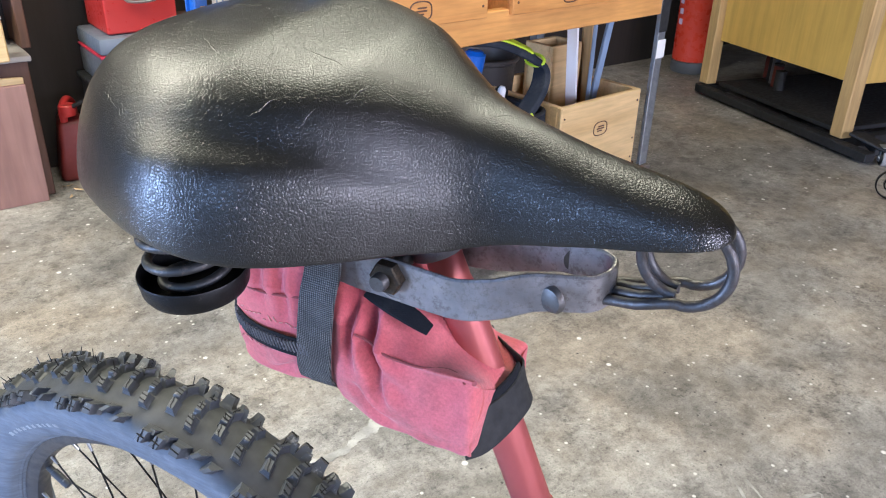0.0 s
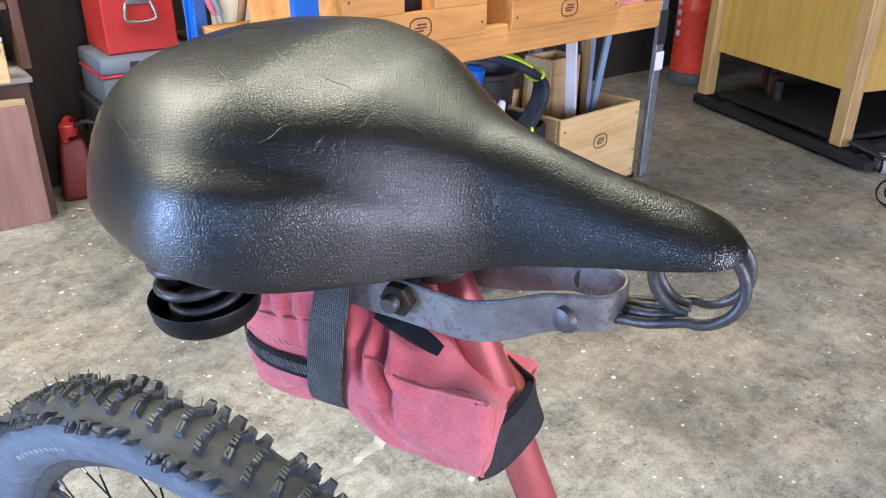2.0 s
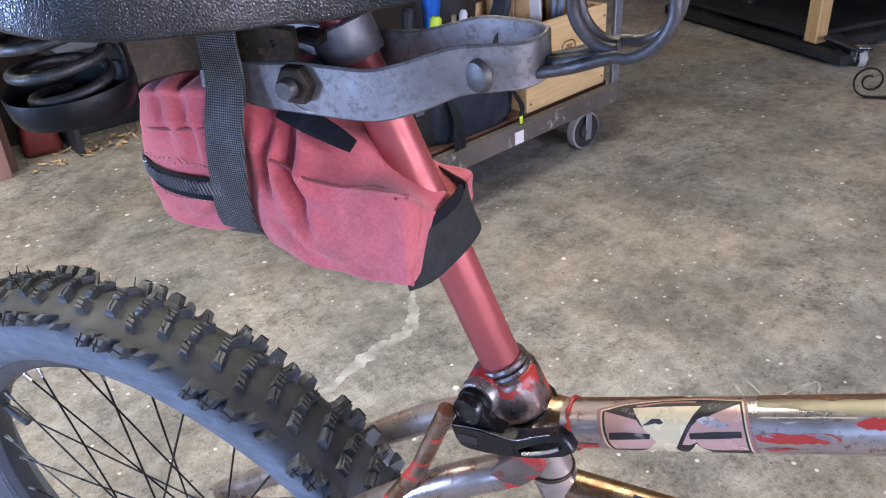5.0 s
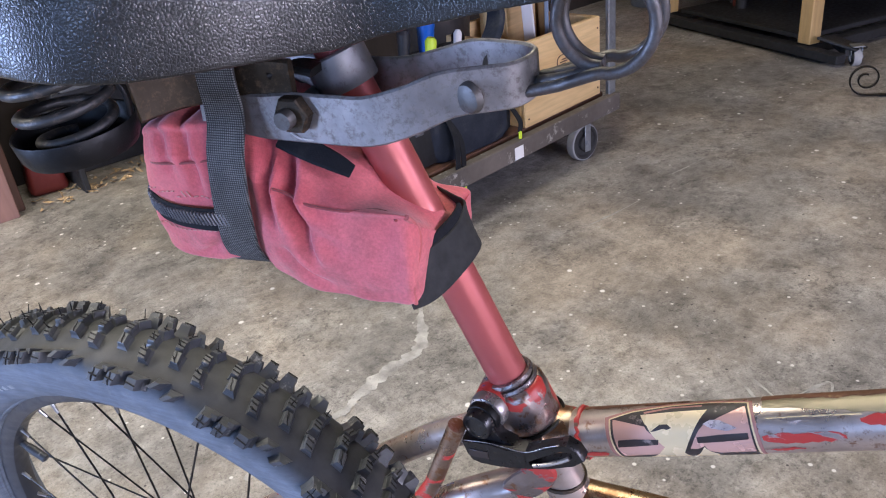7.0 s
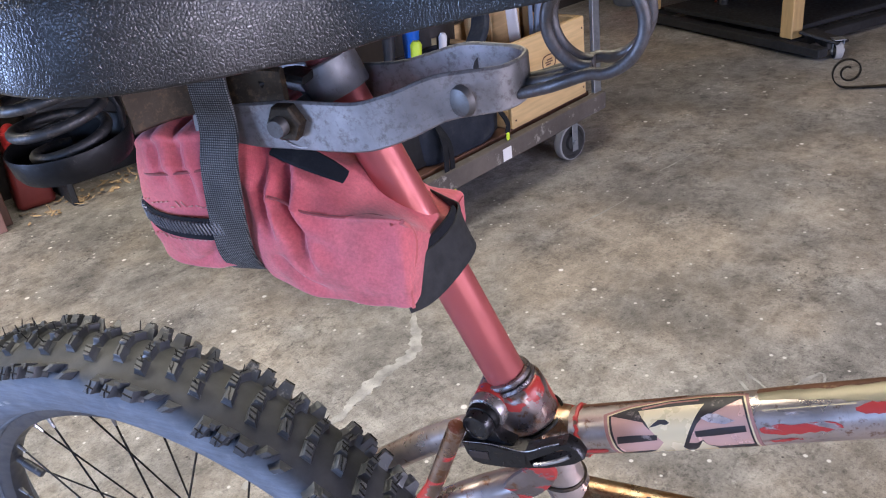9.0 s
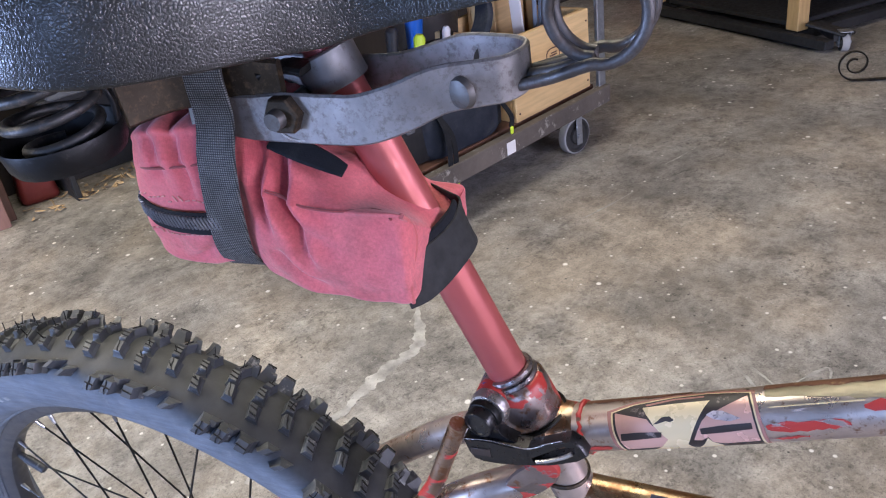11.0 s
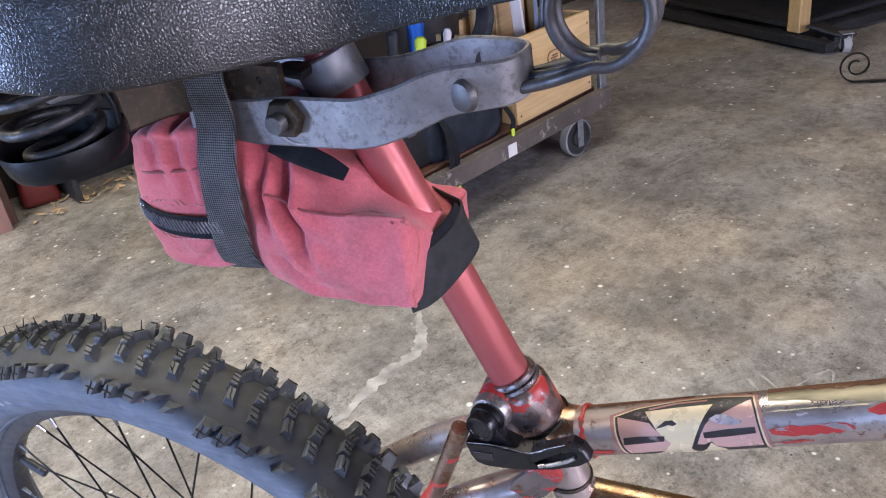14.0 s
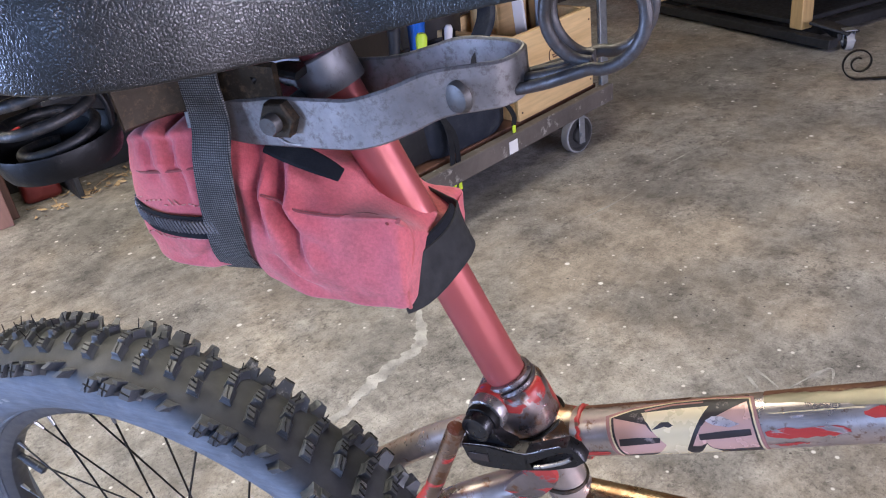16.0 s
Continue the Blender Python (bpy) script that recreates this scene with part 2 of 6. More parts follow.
def worn_frame_material(name, red_at=0.565, rust_at=0.57, tone=(0.62, 0.57, 0.54)):
    """Bare nickel-brown steel with chips of old red paint."""
    m, nt, b = nodes_of(name)
    vec = coords(nt)
    steel = ramp(nt, noise_tex(nt, vec, 26, 6, 0.6), [(0.3, tuple(0.45 * c for c in tone)), (0.6, tuple(0.78 * c for c in tone)), (0.8, tone)])
    rust = ramp(nt, noise_tex(nt, vec, 95, 6, 0.7), [(rust_at, grey(0)), (rust_at + 0.09, grey(0.8))])
    steel = mixed(nt, rust, steel, (0.22, 0.10, 0.04))
    red = ramp(nt, noise_tex(nt, coords(nt, (18, 44, 44)), 1.0, 7, 0.6, 0.5), [(red_at, grey(0)), (red_at + 0.02, grey(1))])
    blue = ramp(nt, noise_tex(nt, coords(nt, (60, 60, 60), (1, 2, 0)), 1.0, 5, 0.6), [(0.70, grey(0)), (0.72, grey(1))])
    col = mixed(nt, red, steel, (0.43, 0.045, 0.034))
    col = mixed(nt, blue, col, (0.05, 0.07, 0.30))
    nt.links.new(col, b.inputs["Base Color"])
    paint = mixed(nt, 1.0, red, blue, "LIGHTEN")
    inv = ramp(nt, paint, [(0.0, grey(0.85)), (1.0, grey(0.0))])
    nt.links.new(inv, b.inputs["Metallic"])
    rr = ramp(nt, noise_tex(nt, vec, 40, 6), [(0.3, grey(0.22)), (0.7, grey(0.42))])
    nt.links.new(rr, b.inputs["Roughness"])
    n1 = bump(nt, b, paint, 0.5, 0.0003)
    n2 = bump(nt, b, noise_tex(nt, vec, 300, 3), 0.1, 0.0003, n1)
    nt.links.new(n2, b.inputs["Normal"])
    return m


def steel_material(name, colour, rust, rough=0.38, amount=0.56):
    m, nt, b = nodes_of(name)
    vec = coords(nt)
    col = ramp(nt, noise_tex(nt, vec, 35, 7, 0.65), [(0.3, tuple(0.6 * c for c in colour)), (0.7, colour)])
    r = ramp(nt, noise_tex(nt, vec, 210, 8, 0.76), [(amount, grey(0)), (amount + 0.12, grey(0.75))])
    nt.links.new(mixed(nt, r, col, rust), b.inputs["Base Color"])
    nt.links.new(ramp(nt, r, [(0, grey(0.85)), (1, grey(0.25))]), b.inputs["Metallic"])
    nt.links.new(ramp(nt, noise_tex(nt, vec, 120, 5), [(0.3, grey(rough - 0.1)), (0.7, grey(rough + 0.15))]), b.inputs["Roughness"])
    bump(nt, b, noise_tex(nt, vec, 260, 6, 0.7), 0.35, 0.0006)
    return m


def rubber_material(hub, dark_from, dark_to):
    """Tyre rubber: black tread compound over the crown; dusty sidewall, its grey tinted by blue daylight."""
    m, nt, b = nodes_of("tyre_rubber")
    vec = coords(nt)
    away = nt.nodes.new("ShaderNodeVectorMath")
    away.operation = "SUBTRACT"
    nt.links.new(vec, away.inputs[0])
    away.inputs[1].default_value = hub
    flat = nt.nodes.new("ShaderNodeVectorMath")
    flat.operation = "MULTIPLY"
    nt.links.new(away.outputs[0], flat.inputs[0])
    flat.inputs[1].default_value = (1, 0, 1)
    far = nt.nodes.new("ShaderNodeVectorMath")
    far.operation = "LENGTH"
    nt.links.new(flat.outputs[0], far.inputs[0])
    span = nt.nodes.new("ShaderNodeMapRange")
    span.inputs["From Min"].default_value, span.inputs["From Max"].default_value = dark_from, dark_to
    nt.links.new(far.outputs["Value"], span.inputs["Value"])
    # blue daylight on the sidewall is mixed into its dusty grey
    wall = ramp(nt, noise_tex(nt, vec, 30, 6), [(0.3, (0.130, 0.153, 0.190)), (0.7, (0.210, 0.243, 0.295))])
    scuff = ramp(nt, noise_tex(nt, vec, 90, 7, 0.7), [(0.58, grey(0)), (0.72, grey(0.6))])
    wall = mixed(nt, scuff, wall, (0.27, 0.285, 0.30))
    streak = ramp(nt, noise_tex(nt, coords(nt, (40, 40, 260)), 1.0, 6, 0.7), [(0.40, grey(0.78)), (0.60, grey(1.0))])
    wall = mixed(nt, 1.0, wall, streak, "MULTIPLY")
    crown = ramp(nt, noise_tex(nt, vec, 45, 6, 0.65), [(0.3, (0.020, 0.022, 0.025)), (0.7, (0.042, 0.044, 0.048))])
    nt.links.new(mixed(nt, span.outputs["Result"], wall, crown), b.inputs["Base Color"])
    nt.links.new(ramp(nt, noise_tex(nt, vec, 50, 4), [(0.3, grey(0.56)), (0.7, grey(0.74))]), b.inputs["Roughness"])
    bump(nt, b, noise_tex(nt, vec, 500, 4), 0.25, 0.0007)
    return m


LEATHER = leather_material()
SCUFFED = leather_material("scuffed_vinyl", 2.5)
CONCRETE = concrete_material()
BAG = fabric_material("red_canvas", (0.52, 0.080, 0.092), (0.68, 0.175, 0.185), (0.22, 0.065, 0.06))
FRAME = worn_frame_material("worn_frame_steel", 0.66, 0.57, (0.80, 0.69, 0.63))
REDFRAME = worn_frame_material("red_chipped_steel", 0.49, 0.55, (0.46, 0.39, 0.37))
WELDRED = worn_frame_material("red_weld", 0.40, 0.50, (0.40, 0.28, 0.20))
RUSTFILLET = worn_frame_material("rusted_fillet", 0.58, 0.44, (0.50, 0.38, 0.28))
GOLDTUBE = worn_frame_material("golden_worn_tube", 0.60, 0.46, (0.52, 0.38, 0.22))
STREAKRED = worn_frame_material("streaked_red_paint", 0.40, 0.62, (0.74, 0.62, 0.58))
CLAMPSTEEL = worn_frame_material("dark_clamp_steel", 0.50, 0.52, (0.56, 0.46, 0.43))
RUSTRED = worn_frame_material("rusty_red_tube", 0.54, 0.47, (0.42, 0.30, 0.22))
STEEL = steel_material("grey_steel", (0.34, 0.325, 0.32), (0.11, 0.09, 0.08), 0.52, 0.50)
BOLTSTEEL = steel_material("dull_bolt_steel", (0.15, 0.145, 0.14), (0.06, 0.045, 0.035), 0.52, 0.50)
SLEEVE = steel_material("dull_sleeve_steel", (0.24, 0.24, 0.25), (0.07, 0.06, 0.05), 0.5, 0.56)
RUSTY = steel_material("rusty_steel", (0.062, 0.050, 0.036), (0.085, 0.050, 0.022), 0.5, 0.50)
WIRE = steel_material("worn_chrome_wire", (0.135, 0.13, 0.13), (0.06, 0.045, 0.035), 0.46, 0.47)
BLACKSTEEL = steel_material("black_steel", (0.028, 0.028, 0.028), (0.07, 0.06, 0.05), 0.45, 0.6)
COILSTEEL = steel_material("worn_black_spring", (0.085, 0.085, 0.085), (0.16, 0.13, 0.10), 0.5, 0.52)
HUB = Vector((-0.4736, -0.0018, 0.3229))
RUBBER = rubber_material(HUB, 0.2985, 0.3125)
TREAD = plain("tread_rubber", (0.050, 0.054, 0.061), 0.44, 0.0, 0.40, 60, 0.25, 0.0005, (0.20, 0.20, 0.20))
POST = plain("copper_red_lacquer", (0.40, 0.095, 0.085), 0.38, 0.35, 0.10, 40, 0.08, 0.0003, (0.33, 0.10, 0.09))
RIM = plain("dark_grey_rim", (0.055, 0.060, 0.072), 0.38, 0.2)
SPOKE = plain("black_spoke", (0.02, 0.02, 0.02), 0.35, 0.6)
NIPPLE = plain("dull_nipple", (0.36, 0.36, 0.37), 0.35, 0.9)
PLASTIC = plain("black_plastic", (0.005, 0.005, 0.006), 0.34, 0.0, 0.3, 140, 0.15, 0.0003, (0.03, 0.03, 0.03))
BLACKCLOTH = fabric_material("black_cloth", (0.006, 0.007, 0.009), (0.016, 0.017, 0.021), (0.03, 0.03, 0.03))
NAVYCLOTH = fabric_material("dusty_navy_cloth", (0.020, 0.024, 0.034), (0.040, 0.046, 0.060), (0.08, 0.08, 0.08))
ZIP = plain("black_zip_teeth", (0.12, 0.125, 0.14), 0.28, 0.4)
RINGSTEEL = steel_material("dark_ring_steel", (0.34, 0.30, 0.29), (0.08, 0.055, 0.05), 0.28, 0.50)
CHROME = steel_material("dull_chrome", (0.52, 0.49, 0.47), (0.12, 0.08, 0.06), 0.26, 0.56)

# ---- building tools ----
def part(name, bm, material, parent, label="", smooth=True):
    me = bpy.data.meshes.new(name)
    bmesh.ops.recalc_face_normals(bm, faces=bm.faces)
    bm.to_mesh(me)
    bm.free()
    if smooth:
        me.shade_smooth()
        me.set_sharp_from_angle(angle=radians(38))
    ob = new(name, me)
    me.materials.append(material)
    ob.parent = parent
    if label:
        ob["label"] = label
    return ob


def thing(name, m, label, category, group="", kind=""):
    ob = new(name)
    ob.empty_display_size = 0.05
    ob.matrix_world = m
    return tagged(ob, label, category, group, kind)


def solid(name, bm, material, m, label="", category="", group="", kind="", smooth=True):
    ob = part(name, bm, material, None, smooth=smooth)
    ob.matrix_world = m
    return tagged(ob, label, category, group, kind)


def box(sx, sy, sz, at=(0, 0, 0), bev=0.002, turn=None, bm=None, seg=1):
    """A bevelled box centred on at."""
    own = bmesh.new()
    bmesh.ops.create_cube(own, size=1.0)
    bmesh.ops.scale(own, vec=(sx, sy, sz), verts=own.verts)
    if bev > 0:
        bmesh.ops.bevel(own, geom=own.edges[:], offset=min(bev, 0.45 * min(sx, sy, sz)), segments=seg, affect="EDGES", profile=0.5)
    if turn is not None:
        bmesh.ops.transform(own, matrix=turn, verts=own.verts)
    bmesh.ops.translate(own, vec=at, verts=own.verts)
    return merge(bm, own)


def merge(bm, own):
    if bm is None:
        return own
    me = bpy.data.meshes.new("scratch")
    own.to_mesh(me)
    own.free()
    bm.from_mesh(me)
    bpy.data.meshes.remove(me)
    return bm


def frames_along(pts, closed=False):
    n = len(pts)
    out = []
    side = None
    for i in range(n):
        a = pts[(i - 1) % n] if (closed or i > 0) else pts[i]
        b = pts[(i + 1) % n] if (closed or i < n - 1) else pts[i]
        t = (b - a).normalized()
        if side is None:
            side = t.orthogonal().normalized()
        side = (side - t * side.dot(t))
        side = side.normalized() if side.length > 1e-6 else t.orthogonal().normalized()
        out.append((t, side, t.cross(side)))
    return out


def tube(pts, radius, seg=12, closed=False, bm=None, caps=True):
    """A round bar along pts; radius is a number or one per point."""
    own = bmesh.new()
    pts = [Vector(p) for p in pts]
    rad = list(radius) if hasattr(radius, "__len__") else [radius] * len(pts)
    rings = []
    for p, (t, a, b), r in zip(pts, frames_along(pts, closed), rad):
        rings.append([own.verts.new(p + (a * math.cos(k * math.tau / seg) + b * math.sin(k * math.tau / seg)) * r) for k in range(seg)])
    last = len(rings) if closed else len(rings) - 1
    for i in range(last):
        r0, r1 = rings[i], rings[(i + 1) % len(rings)]
        if closed and i == len(rings) - 1:
            k0 = min(range(seg), key=lambda k: (r1[k].co - r0[0].co).length)
        else:
            k0 = 0
        for k in range(seg):
            own.faces.new((r0[k], r0[(k + 1) % seg], r1[(k + 1 + k0) % seg], r1[(k + k0) % seg]))
    if caps and not closed:
        own.faces.new(rings[0])
        own.faces.new(rings[-1])
    return merge(bm, own)


def ribbon(pts, ups, wide, thick, closed=False, bm=None, round_edge=True):
    """A flat strap along pts; ups gives the direction of its width at each point."""
    own = bmesh.new()
    pts = [Vector(p) for p in pts]
    n = len(pts)
    wides = list(wide) if hasattr(wide, "__len__") else [wide] * n
    rings = []
    for i, p in enumerate(pts):
        a = pts[(i - 1) % n] if (closed or i > 0) else p
        b = pts[(i + 1) % n] if (closed or i < n - 1) else p
        t = (b - a).normalized()
        u = Vector(ups[i] if isinstance(ups, list) else ups)
        u = (u - t * u.dot(t)).normalized()
        s = t.cross(u)
        w, h = wides[i] / 2, thick / 2
        e = min(0.35 * thick, 0.2 * w)
        prof = [(-w, -h + e), (-w + e, -h), (w - e, -h), (w, -h + e), (w, h - e), (w - e, h), (-w + e, h), (-w, h - e)]
        rings.append([own.verts.new(p + u * x + s * y) for x, y in prof])
    for i in range(n if closed else n - 1):
        r0, r1 = rings[i], rings[(i + 1) % n]
        for k in range(8):
            own.faces.new((r0[k], r0[(k + 1) % 8], r1[(k + 1) % 8], r1[k]))
    if not closed:
        own.faces.new(rings[0])
        own.faces.new(rings[-1])
    return merge(bm, own)


def lathe(profile, m=None, seg=40, bm=None, closed=False):
    """Turns (radius, height) pairs about z."""
    own = bmesh.new()
    rings = []
    for r, z in profile:
        rings.append([own.verts.new((r * math.cos(k * math.tau / seg), r * math.sin(k * math.tau / seg), z)) for k in range(seg)])
    for i in range(len(rings) if closed else len(rings) - 1):
        r0, r1 = rings[i], rings[(i + 1) % len(rings)]
        for k in range(seg):
            own.faces.new((r0[k], r0[(k + 1) % seg], r1[(k + 1) % seg], r1[k]))
    if not closed:
        own.faces.new(rings[0])
        own.faces.new(rings[-1])
    if m is not None:
        bmesh.ops.transform(own, matrix=m, verts=own.verts)
    return merge(bm, own)


def spline(ctrl, n, closed=False):
    """Points on a smooth curve through ctrl."""
    c = [Vector(p) for p in ctrl]
    k = len(c)
    out = []
    spans = k if closed else k - 1
    for i in range(spans):
        p0 = c[(i - 1) % k] if (closed or i > 0) else c[0] * 2 - c[1]
        p1, p2 = c[i], c[(i + 1) % k]
        p3 = c[(i + 2) % k] if (closed or i < k - 2) else c[-1] * 2 - c[-2]
        for j in range(n):
            t = j / n
            out.append(0.5 * ((2 * p1) + (p2 - p0) * t + (2 * p0 - 5 * p1 + 4 * p2 - p3) * t * t + (3 * p1 - p0 - 3 * p2 + p3) * t ** 3))
    if not closed:
        out.append(c[-1])
    return out


def between(x, table):
    xs, ys = zip(*table)
    return float(np.interp(x, xs, ys))


def along(a, b):
    """Turns z onto the way from a to b, at a."""
    a, b = Vector(a), Vector(b)
    return Matrix.Translation(a) @ (b - a).to_track_quat("Z", "Y").to_matrix().to_4x4()

# ---- the garage ----
WALL = wood("old_wall_boards", (0.026, 0.018, 0.013), (0.011, 0.008, 0.006), 2, 6, 0.8)
CEIL = wood("brown_ceiling_boards", (0.10, 0.08, 0.045), (0.06, 0.046, 0.025), 0, 4, 0.8)
PINE = wood("varnished_pine", (0.74, 0.37, 0.105), (0.50, 0.20, 0.05), 0, 10, 0.4)
PALEPINE = wood("pale_pine", (0.78, 0.55, 0.26), (0.64, 0.42, 0.18), 0, 9, 0.5)
PALEPINE_UP = wood("pale_pine_upright", (0.62, 0.42, 0.18), (0.46, 0.28, 0.10), 2, 9, 0.5)
YELLOW = wood("yellow_oak_veneer", (0.74, 0.49, 0.12), (0.66, 0.41, 0.09), 2, 3, 0.5)
REDWOOD = wood("pinkish_plywood", (0.36, 0.20, 0.16), (0.26, 0.13, 0.10), 2, 4, 0.75)
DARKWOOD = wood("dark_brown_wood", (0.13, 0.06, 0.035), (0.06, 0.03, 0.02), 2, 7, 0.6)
GALV = steel_material("galvanised_steel", (0.45, 0.48, 0.52), (0.22, 0.2, 0.18), 0.45, 0.62)
REDPAINT = plain("red_enamel", (0.46, 0.032, 0.025), 0.35, 0.0, 0.12, 14, 0.05)
ORANGERED = plain("orange_red_enamel", (0.62, 0.055, 0.025), 0.3, 0.0, 0.1, 10, 0.05)
DARK = plain("black_dusty_paint", (0.016, 0.016, 0.017), 0.6, 0.0, 0.4, 20, 0.3)
BLUE = plain("blue_plastic", (0.015, 0.10, 0.42), 0.35)
WHITE = plain("white_label", (0.78, 0.77, 0.76), 0.6, 0.0, 0.05)
LIME = plain("lime_trim", (0.55, 0.72, 0.02), 0.5, 0.0, 0.1)
GREYPLASTIC = plain("grey_plastic", (0.10, 0.105, 0.115), 0.45)
CASTERRUB = plain("grey_caster_rubber", (0.03, 0.03, 0.03), 0.6, 0.0, 0.3, 40)
CASTERWHITE = plain("worn_caster_tread", (0.30, 0.30, 0.30), 0.7, 0.0, 0.2, 40)
BLUEGREY = plain("blue_grey_painted_stick", (0.22, 0.30, 0.42), 0.6)

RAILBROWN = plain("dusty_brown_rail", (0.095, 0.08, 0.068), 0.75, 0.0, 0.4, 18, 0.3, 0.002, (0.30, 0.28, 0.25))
I4 = Matrix.Identity(4)
solid("floor", box(7.6, 6.6, 0.12, (1.4, 0.0, -0.06), 0), CONCRETE, I4, "worn grey concrete floor with stains and scratches", "floor", kind="structure", smooth=False)
solid("ground", box(240, 240, 0.1, (0, 0, -0.19), 0), CONCRETE, I4, "grey concrete yard outside the open door", "ground", kind="structure", smooth=False)
north = box(7.6, 0.14, 2.5, (1.4, 3.09, 1.25), 0)
solid("wall_north", north, WALL, I4, "dark board wall behind the shelves", "wall", kind="structure", smooth=False)
solid("wall_east", box(0.14, 6.0, 2.5, (5.07, 0.02, 1.25), 0), WALL, I4, "dark board wall", "wall", kind="structure", smooth=False)
south = box(1.36, 0.14, 2.5, (-1.72, -3.05, 1.25), 0)
box(2.86, 0.14, 2.5, (3.77, -3.05, 1.25), 0, bm=south)
box(3.38, 0.14, 0.36, (0.65, -3.05, 2.32), 0, bm=south)
solid("wall_south", south, WALL, I4, "dark board wall", "wall", kind="structure", smooth=False)
west = box(0.14, 1.57, 2.5, (-2.33, 2.235, 1.25), 0)
box(0.14, 1.45, 2.5, (-2.33, 0.025, 1.25), 0, bm=west)
box(0.14, 0.70, 0.35, (-2.33, 1.10, 0.175), 0, bm=west)
box(0.14, 0.70, 1.15, (-2.33, 1.10, 1.925), 0, bm=west)
box(0.14, 1.00, 2.5, (-2.33, -2.48, 1.25), 0, bm=west)
box(0.14, 1.28, 0.20, (-2.33, -1.34, 2.40), 0, bm=west)
solid("wall_west", west, WALL, I4, "dark board wall with the open garage door", "wall", kind="structure", smooth=False)
solid("ceiling", box(7.6, 6.6, 0.1, (1.4, 0.0, 2.552), 0), CEIL, I4, "brown board ceiling", "ceiling", kind="structure", smooth=False)

# ---- rolling shelf ----
CART = Matrix.Translation((1.975, 1.50, 0)) @ pose(0, 0, 0, 0, 0, 4)
cart = thing("rolling_shelf", CART, "steel and wood workshop shelf on casters, loaded with crates", "shelf")
LEN, DEEP = 1.26, 0.52
for px, py in ((-0.018, 0.018), (-LEN + 0.018, 0.018), (-0.018, DEEP - 0.018), (-LEN + 0.018, DEEP - 0.018)):
    b = box(0.036 if px > -0.1 else 0.055, 0.004, 1.05, (px, py + (-0.016 if py < 0.1 else 0.016), 0.66), 0.001)
    box(0.004, 0.036, 1.05, (px + (0.016 if px > -0.1 else -0.016), py, 0.66), 0.001, bm=b)
    part("post", b, GALV if px > -0.1 else BLUE, cart, "grey angle-steel post" if px > -0.1 else "blue painted post", smooth=False)
part("upper_rail", box(LEN, 0.03, 0.075, (-LEN / 2 - 0.02, 0.018, 0.70), 0.003), PINE, cart, "varnished pine rail", smooth=False)
part("upper_deck", box(LEN - 0.04, DEEP - 0.05, 0.018, (-LEN / 2, DEEP / 2 + 0.01, 0.715), 0.002), PINE, cart, smooth=False)
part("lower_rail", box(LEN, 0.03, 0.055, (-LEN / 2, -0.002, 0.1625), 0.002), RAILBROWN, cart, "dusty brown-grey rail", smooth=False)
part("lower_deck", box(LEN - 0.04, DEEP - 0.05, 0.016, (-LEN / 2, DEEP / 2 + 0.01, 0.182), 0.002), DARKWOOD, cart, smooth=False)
part("back_rail", box(LEN, 0.03, 0.07, (-LEN / 2, DEEP - 0.02, 0.155), 0.002), GALV, cart, smooth=False)
part("post_label", box(0.040, 0.003, 0.055, (-0.018, -0.003, 0.56), 0.001), WHITE, cart, "white paper label", smooth=False)


def caster(parent, at, r=0.055, turn=30):
    m = Matrix.Translation(at) @ pose(0, 0, 0, 0, 0, turn)
    w = lathe([(r * 0.30, -0.018), (r * 0.40, -0.017), (r * 0.45, -0.008), (r * 0.72, -0.009), (r * 0.80, -0.015), (r * 0.91, -0.015), (r * 0.91, 0.015), (r * 0.80, 0.015), (r * 0.72, 0.009), (r * 0.45, 0.008), (r * 0.40, 0.017), (r * 0.30, 0.018)],
              m @ pose(0, 0, r, 90, 0, 0), 28)
    ob = part("caster_wheel", w, CASTERRUB, parent)
    t = lathe([(r * 0.90, -0.015), (r * 0.98, -0.013), (r, -0.008), (r, 0.008), (r * 0.98, 0.013), (r * 0.90, 0.015)],
              m @ pose(0, 0, r, 90, 0, 0), 28, closed=True)
    part("caster_tread", t, CASTERWHITE, parent, "worn pale caster tread")
    f = bmesh.new()
    for s in (-1, 1):
        box(0.026, 0.003, r + 0.03, (0.004, s * 0.020, r + 0.016), 0.001, bm=f)
    box(0.05, 0.045, 0.004, (0.0, 0, 2 * r + 0.012), 0.001, bm=f)
    lathe([(0.008, -0.026), (0.008, 0.026)], pose(0, 0, r, 90, 0, 0), 10, bm=f)
    bmesh.ops.transform(f, matrix=m, verts=f.verts)
    part("caster_fork", f, GALV, parent)


for at, turn in (((-0.14, 0.03, 0), -6), ((-0.97, 0.03, 0), 10), ((-0.14, DEEP - 0.04, 0), 70), ((-0.97, DEEP - 0.04, 0), 20)):
    caster(cart, at, 0.060, turn)


